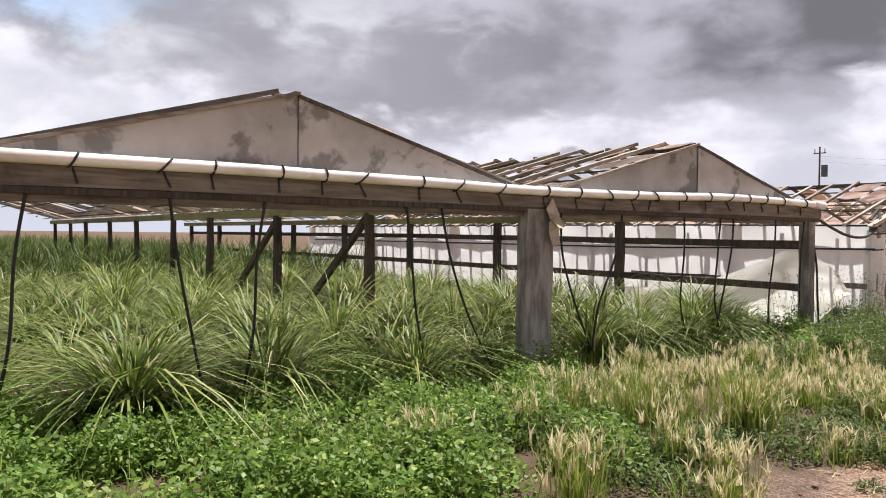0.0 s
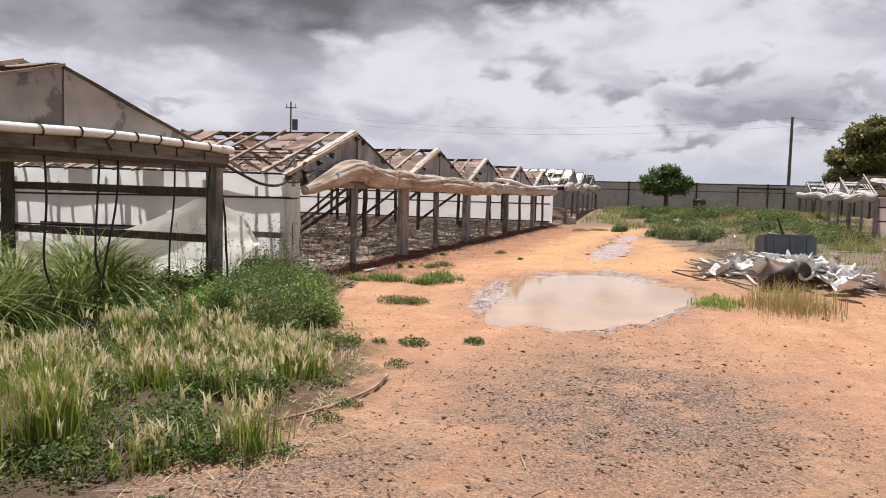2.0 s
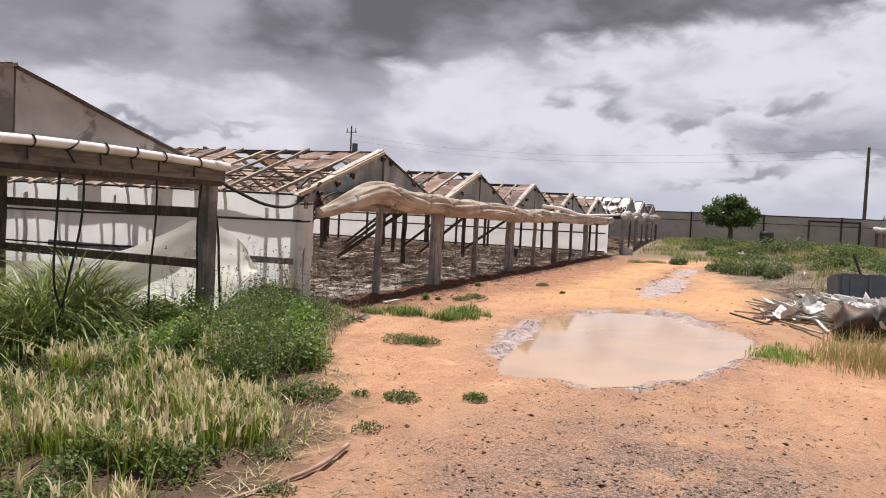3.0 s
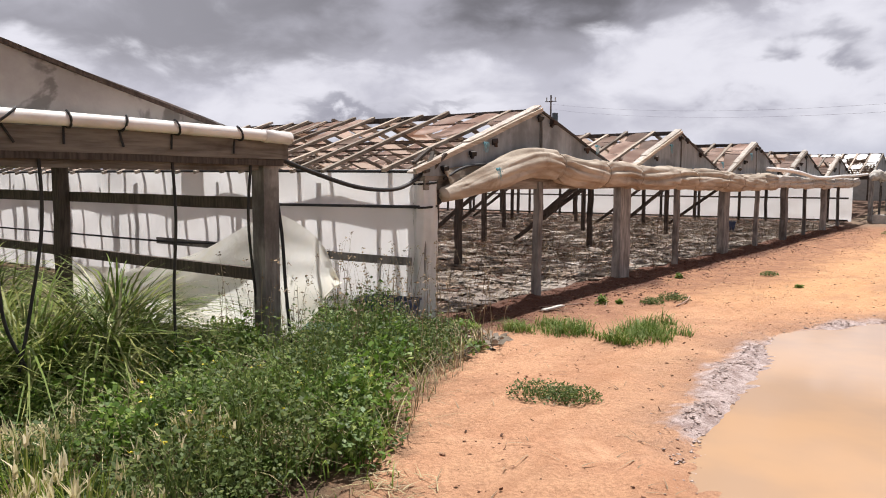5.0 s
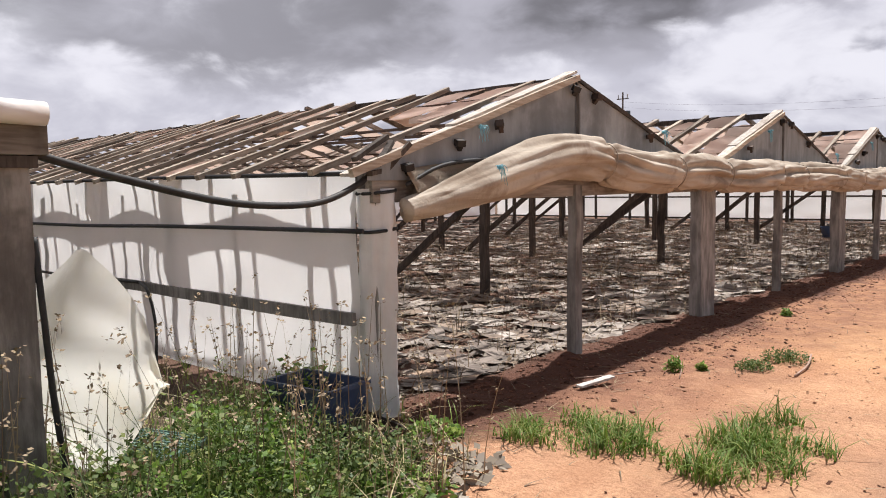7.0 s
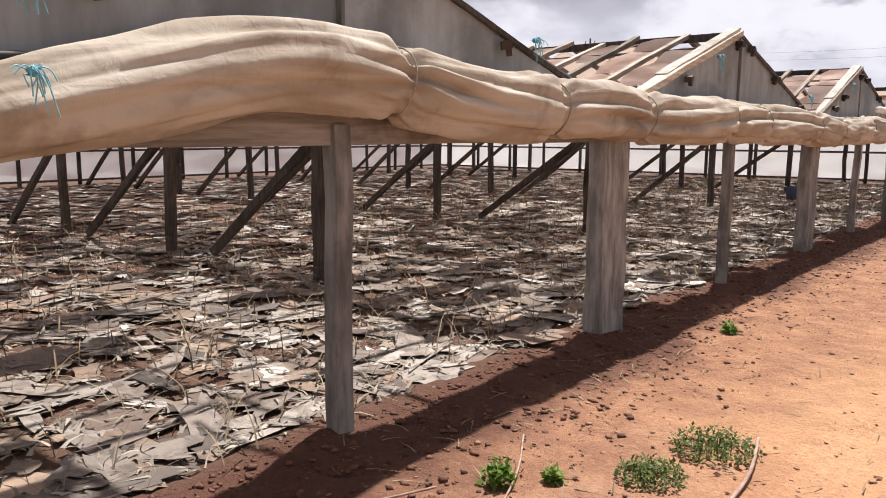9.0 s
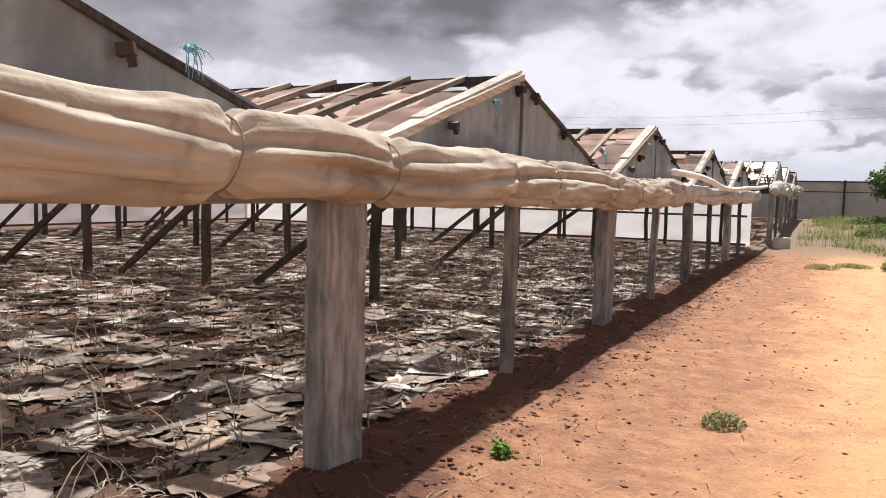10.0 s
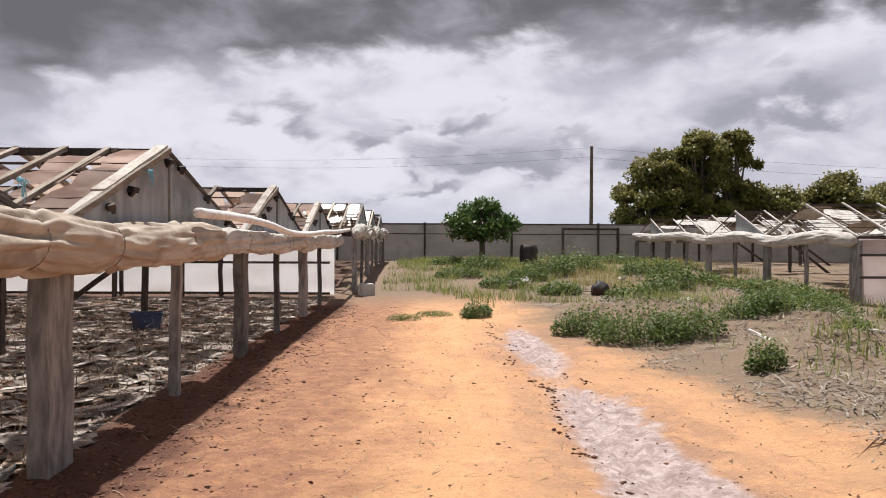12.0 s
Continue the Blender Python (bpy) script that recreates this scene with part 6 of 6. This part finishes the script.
tree("gum_tree", (44.6, 93, 0.5), 7.0, 5.0, 0.4, 90, 0.34, 300, M_GUM, "broad eucalyptus tree behind the fence", 11, 0.1)

# ---------------------------------------------------------------- scraps on the greenhouse floor
l_rng = random.Random(91)
litter_meshes = [scrap_mesh("scrap_sheet", l_rng.uniform(0.12, 0.8) , l_rng.uniform(0.08, 0.36), M_LITTER, l_rng, 0.0025, l_rng.choice((0.006, 0.010, 0.016, 0.035)), 0.55, 14) for _ in range(30)]
carpet = thing("scrap_carpet", (-5.7, 12.8, 0), "layer of torn cardboard and plastic scraps over the floor", "scraps")
cinv = Matrix.Translation(carpet.location).inverted()
count, rest_v, rest_f = 0, [], []
for i in range(8800):
    u = l_rng.random()
    px = -5.88 - 18.6 * u ** 1.25
    py = l_rng.uniform(12.85, 38.0)
    m = pose(px, py, float(ground_z(px, py)) + l_rng.uniform(0.004, 0.035), l_rng.gauss(0, 2.2), l_rng.gauss(0, 2.2), l_rng.uniform(0, 360)) @ Matrix.Diagonal((l_rng.uniform(0.35, 1.35), l_rng.uniform(0.4, 1.5), 1, 1))
    me = l_rng.choice(litter_meshes)
    if px > -8.0 and py < 19 and count < 300:
        put_part("scrap_sheet", me, carpet, cinv @ m)
        count += 1
    else:
        k = len(rest_v)
        rest_v.extend([(m @ v.co) for v in me.vertices])
        rest_f.extend([[k + j for j in p.vertices] for p in me.polygons])
me = bpy.data.meshes.new("scrap_layer")
me.from_pydata(rest_v, [], rest_f)
me.materials.append(M_LITTER)
ob = part("scrap_layer", me, M_LITTER, carpet)
ob.matrix_basis = cinv
ob["kind"] = "stuff"
P, rng = sown(6500, -16, -5.7, 12.9, 37, None, 21)
P[:, 2] += 0.02
stuff("dry_stalks", *blades(P, rng.uniform(0.08, 0.38, len(P)), rng.uniform(0, math.tau, len(P)), rng.uniform(0.3, 1.6, len(P)), rng.uniform(0.004, 0.010, len(P)), 3, 0.3), M_TWIG, "dry broken stalks among the scraps", "stalks")

P, rng = sown(30000, -14, -5.75, 12.9, 34, lambda x, y, g: g.random(len(x)) < np.clip((x + 16) / 10, 0, 1), 41)
P[:, 2] += rng.uniform(0.0, 0.05, len(P))
stuff("plant_litter", *blades(P, rng.uniform(0.01, 0.05, len(P)), rng.uniform(0, math.tau, len(P)), rng.uniform(1, 5, len(P)), rng.uniform(0.008, 0.035, len(P)), 2, 0.15), M_MULCH, "shredded grey-brown plant litter between the scraps", "litter")

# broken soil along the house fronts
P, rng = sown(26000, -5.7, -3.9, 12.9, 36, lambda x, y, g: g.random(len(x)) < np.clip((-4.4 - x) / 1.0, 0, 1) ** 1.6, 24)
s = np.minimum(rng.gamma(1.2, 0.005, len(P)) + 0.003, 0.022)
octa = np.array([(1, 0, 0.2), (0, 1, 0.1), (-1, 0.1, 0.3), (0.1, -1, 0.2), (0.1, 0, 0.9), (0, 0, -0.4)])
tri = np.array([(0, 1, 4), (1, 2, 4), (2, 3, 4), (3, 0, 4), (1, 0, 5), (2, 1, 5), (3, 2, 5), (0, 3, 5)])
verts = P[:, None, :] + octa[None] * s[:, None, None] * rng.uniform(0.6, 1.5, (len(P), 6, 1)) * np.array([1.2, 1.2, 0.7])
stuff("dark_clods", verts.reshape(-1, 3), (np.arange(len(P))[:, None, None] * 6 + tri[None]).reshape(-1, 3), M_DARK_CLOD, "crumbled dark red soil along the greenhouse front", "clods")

# clods, pebbles and bits of straw on the bare ground
P, rng = sown(42000, -5.6, 3.5, 2.5, 36, lambda x, y, g: (x > verge(np.minimum(y, 13.4)) - 0.3) & ((g.random(len(x)) < 0.35) | (g.random(len(x)) < np.clip((-2.4 - x) / 2.2, 0, 1) * (y > 13)) | (np.hypot(x + 0.4, (y - 7.6) / 1.6) < 1.6)) & (np.hypot((x + 1.22) / 1.33, (y - 13.2) / 2.9) > 1.08), 22)
s = np.minimum(rng.gamma(1.1, 0.003, len(P)) + 0.002, 0.018)
octa = np.array([(1, 0, 0.2), (0, 1, 0.1), (-1, 0.1, 0.3), (0.1, -1, 0.2), (0.1, 0, 0.9), (0, 0, -0.4)])
verts = P[:, None, :] + octa[None] * s[:, None, None] * rng.uniform(0.6, 1.5, (len(P), 6, 1)) * np.array([1.2, 1.2, 0.8])
tri = np.array([(0, 1, 4), (1, 2, 4), (2, 3, 4), (3, 0, 4), (1, 0, 5), (2, 1, 5), (3, 2, 5), (0, 3, 5)])
stuff("soil_clods", verts.reshape(-1, 3), (np.arange(len(P))[:, None, None] * 6 + tri[None]).reshape(-1, 3), M_CLOD, "loose clods and pebbles on the bare soil", "clods")
P, rng = sown(9500, -5.6, 4.5, 2.5, 40, lambda x, y, g: (x > verge(np.minimum(y, 13.4)) - 0.5) & ((g.random(len(x)) < 0.4) | (x < -4.4) | (x > 0.8)) & (np.hypot((x + 1.22) / 1.33, (y - 13.2) / 2.9) > 1.1), 23)
P[:, 2] += 0.006
v, f = blades(P, np.full(len(P), 0.02), rng.uniform(0, math.tau, len(P)), rng.uniform(2, 11, len(P)), rng.uniform(0.004, 0.010, len(P)), 2, 0.05)
stuff("straw_bits", v, f, M_TWIG, "bits of straw and twig on the soil", "straw")
P, rng = sown(44000, -0.6, 9, 17.5, 48, lambda x, y, g: (x > np.interp(y, [17, 34, 42], [0.8, -0.9, -1.0]) + 0.5 * clumpy(x, y, 0.8)) & (clumpy(x, y, 0.5, 3) > g.uniform(-0.9, 0.6, len(x))), 26)
P[:, 2] += 0.008
stuff("mulch", *blades(P, np.full(len(P), 0.03), rng.uniform(0, math.tau, len(P)), rng.uniform(2, 9, len(P)), rng.uniform(0.008, 0.03, len(P)), 2, 0.05), M_MULCH, "grey-brown mulch and broken stalks on the rough ground", "mulch")
for i in range(40):
    px, py = heap.uniform(0.6, 6.5), heap.uniform(20, 40)
    ob = put_part("plank", heap.choice(plank_meshes), None, pose(px, py, float(ground_z(px, py)) + 0.03, heap.uniform(-6, 6), heap.uniform(-6, 6), heap.uniform(0, 180)))
    tagged(ob, "bleached broken plank lying on the rough ground", "plank", "broken planks")
P, rng = sown(42000, -2.6, 2.2, 2.6, 10.6, lambda x, y, g: (x > verge(y) + 0.1) & (np.exp(-((x + 0.3) / 1.2) ** 2 - ((y - 7.7) / 1.9) ** 2) + np.exp(-((x + 1.6) / 0.7) ** 2 - ((y - 4.8) / 1.6) ** 2) > g.uniform(0.1, 1.1, len(x)) - 0.3 * clumpy(x, y, 1.4)), 29)
s = np.minimum(rng.gamma(1.2, 0.0022, len(P)) + 0.002, 0.011)
verts = P[:, None, :] + octa[None] * s[:, None, None] * rng.uniform(0.6, 1.5, (len(P), 6, 1)) * np.array([1.2, 1.2, 0.7])
stuff("gravel", verts.reshape(-1, 3), (np.arange(len(P))[:, None, None] * 6 + tri[None]).reshape(-1, 3), M_GRAVEL, "dark grey gravel scattered over the drive", "gravel")
P, rng = sown(60000, -3.4, 1.0, 9.0, 16.4, lambda x, y, g: np.abs(np.hypot((x + 1.22) / 1.33, (y - 13.2) / 2.9) + 0.06 * clumpy(x, y, 1.5) - 1.0 - 0.03) < np.abs(g.normal(0, 0.075, len(x))), 31)
s = np.minimum(rng.gamma(1.2, 0.0038, len(P)) + 0.003, 0.013)
verts = P[:, None, :] + octa[None] * s[:, None, None] * rng.uniform(0.6, 1.5, (len(P), 6, 1)) * np.array([1.3, 1.3, 0.5])
stuff("mud_lumps", verts.reshape(-1, 3), (np.arange(len(P))[:, None, None] * 6 + tri[None]).reshape(-1, 3), M_MUD_LUMP, "grey mauve mud lumps round the puddle", "mud")
P, rng = sown(9000, -3.4, -1.2, 2.6, 9.6, lambda x, y, g: np.abs(x - verge(y) - 0.08 - 0.15 * clumpy(x, y, 1.3)) < np.abs(g.normal(0, 0.17, len(x))), 33)
P[:, 2] += 0.006
stuff("trampled_straw", *blades(P, np.full(len(P), 0.03), rng.uniform(0, math.tau, len(P)), rng.uniform(1.5, 6, len(P)), rng.uniform(0.003, 0.008, len(P)), 2, 0.1), M_TRAMPLED, "flattened dry straw along the edge of the grass", "straw")
edge_rng = random.Random(55)
edge_spots = []
for i in range(16):
    y = edge_rng.uniform(3.4, 9.8)
    edge_spots.append((float(verge(y)) + edge_rng.uniform(-0.05, 0.4), y, edge_rng.uniform(0.05, 0.13), edge_rng.uniform(0.03, 0.08)))
weeds("ground_weeds", edge_spots, 0.25, 0.018, M_SHRUB, "tiny flat weeds at the edge of the drive", "weeds", 56, 520)
P, rng = sown(5200, -2.5, -0.9, 20.5, 32, lambda x, y, g: (np.abs(x + 1.98 + 0.10 * np.sin(y * 1.9)) < np.abs(g.normal(0, 0.07, len(x)))) & (clumpy(x, y, 1.7, 2) > -0.2) | (np.abs(x + 1.45 + 0.2 * clumpy(x, y, 0.9)) < 0.06) & (clumpy(x, y, 2.1, 1) > 0.45), 61)
s = np.minimum(rng.gamma(1.2, 0.007, len(P)) + 0.005, 0.03)
verts = P[:, None, :] + octa[None] * s[:, None, None] * rng.uniform(0.6, 1.5, (len(P), 6, 1)) * np.array([1.2, 1.2, 0.8])
stuff("dark_clods", verts.reshape(-1, 3), (np.arange(len(P))[:, None, None] * 6 + tri[None]).reshape(-1, 3), M_DARK_CLOD, "dark wet clods thrown up beside the wheel track", "clods")
# tangles of dead brush on the mounds
P, rng = sown(16000, -0.5, 6.5, 21, 40, lambda x, y, g: sum(np.exp(-((x - cx) / rx) ** 2 - ((y - cy) / ry) ** 2) for cx, cy, rx, ry in ((2.6, 27.5, 1.0, 1.2), (1.6, 33.5, 1.4, 1.2), (3.6, 30.5, 1.2, 0.9), (1.0, 22.5, 0.9, 2.0), (1.3, 25.2, 0.9, 1.0), (2.4, 35.5, 1.6, 1.0))) > g.uniform(0.1, 1.1, len(x)), 71)
P[:, 2] += rng.uniform(0.0, 0.10, len(P))
stuff("brushwood", *blades(P, rng.uniform(0.01, 0.07, len(P)), rng.uniform(0, math.tau, len(P)), rng.uniform(4, 9, len(P)), rng.uniform(0.008, 0.026, len(P)), 3, 0.06), M_MULCH, "tangled dead brushwood heaped on the rough ground", "brushwood")
# dry stems and dead leaves among the weeds between the houses
P, rng = sown(5200, -6.4, -3.5, 8.6, 12.6, lambda x, y, g: (x < verge(y) + 0.1) & (g.random(len(x)) < 0.85), 81)
stuff("dry_stems", *blades(P, rng.uniform(0.05, 0.36, len(P)), rng.uniform(0, math.tau, len(P)), rng.uniform(0.1, 1.6, len(P)), rng.uniform(0.003, 0.008, len(P)), 4, 0.3), M_TRAMPLED, "dry straw-coloured stems among the weeds", "stems")
P, rng = sown(2600, -6.5, -4.4, 10.4, 12.7, lambda x, y, g: x < verge(y) + 0.25, 82)
P[:, 2] += rng.uniform(0.0, 0.04, len(P))
stuff("dead_leaves", *leaves(P, rng.uniform(0.03, 0.11, len(P)), rng, 0.25), M_MULCH, "curled dead leaves and scraps under the weeds", "leaves")
# dark crumbs, dead leaves and twigs strewn over the bare sand
P, rng = sown(5200, -5.0, 3.0, 3.0, 34, lambda x, y, g: (x > verge(np.minimum(y, 13.4)) - 0.1) & (clumpy(x, y, 0.7, 2) + 0.7 * clumpy(x, y, 2.3, 5) > g.uniform(0.1, 1.3, len(x))) & (np.hypot((x + 1.22) / 1.33, (y - 13.2) / 2.9) > 1.15), 91)
P[:, 2] += 0.006
stuff("dead_leaves", *leaves(P, rng.uniform(0.012, 0.045, len(P)), rng, 0.3), M_DARK_CLOD, "dark dead leaves and crumbs strewn on the sand", "leaves")
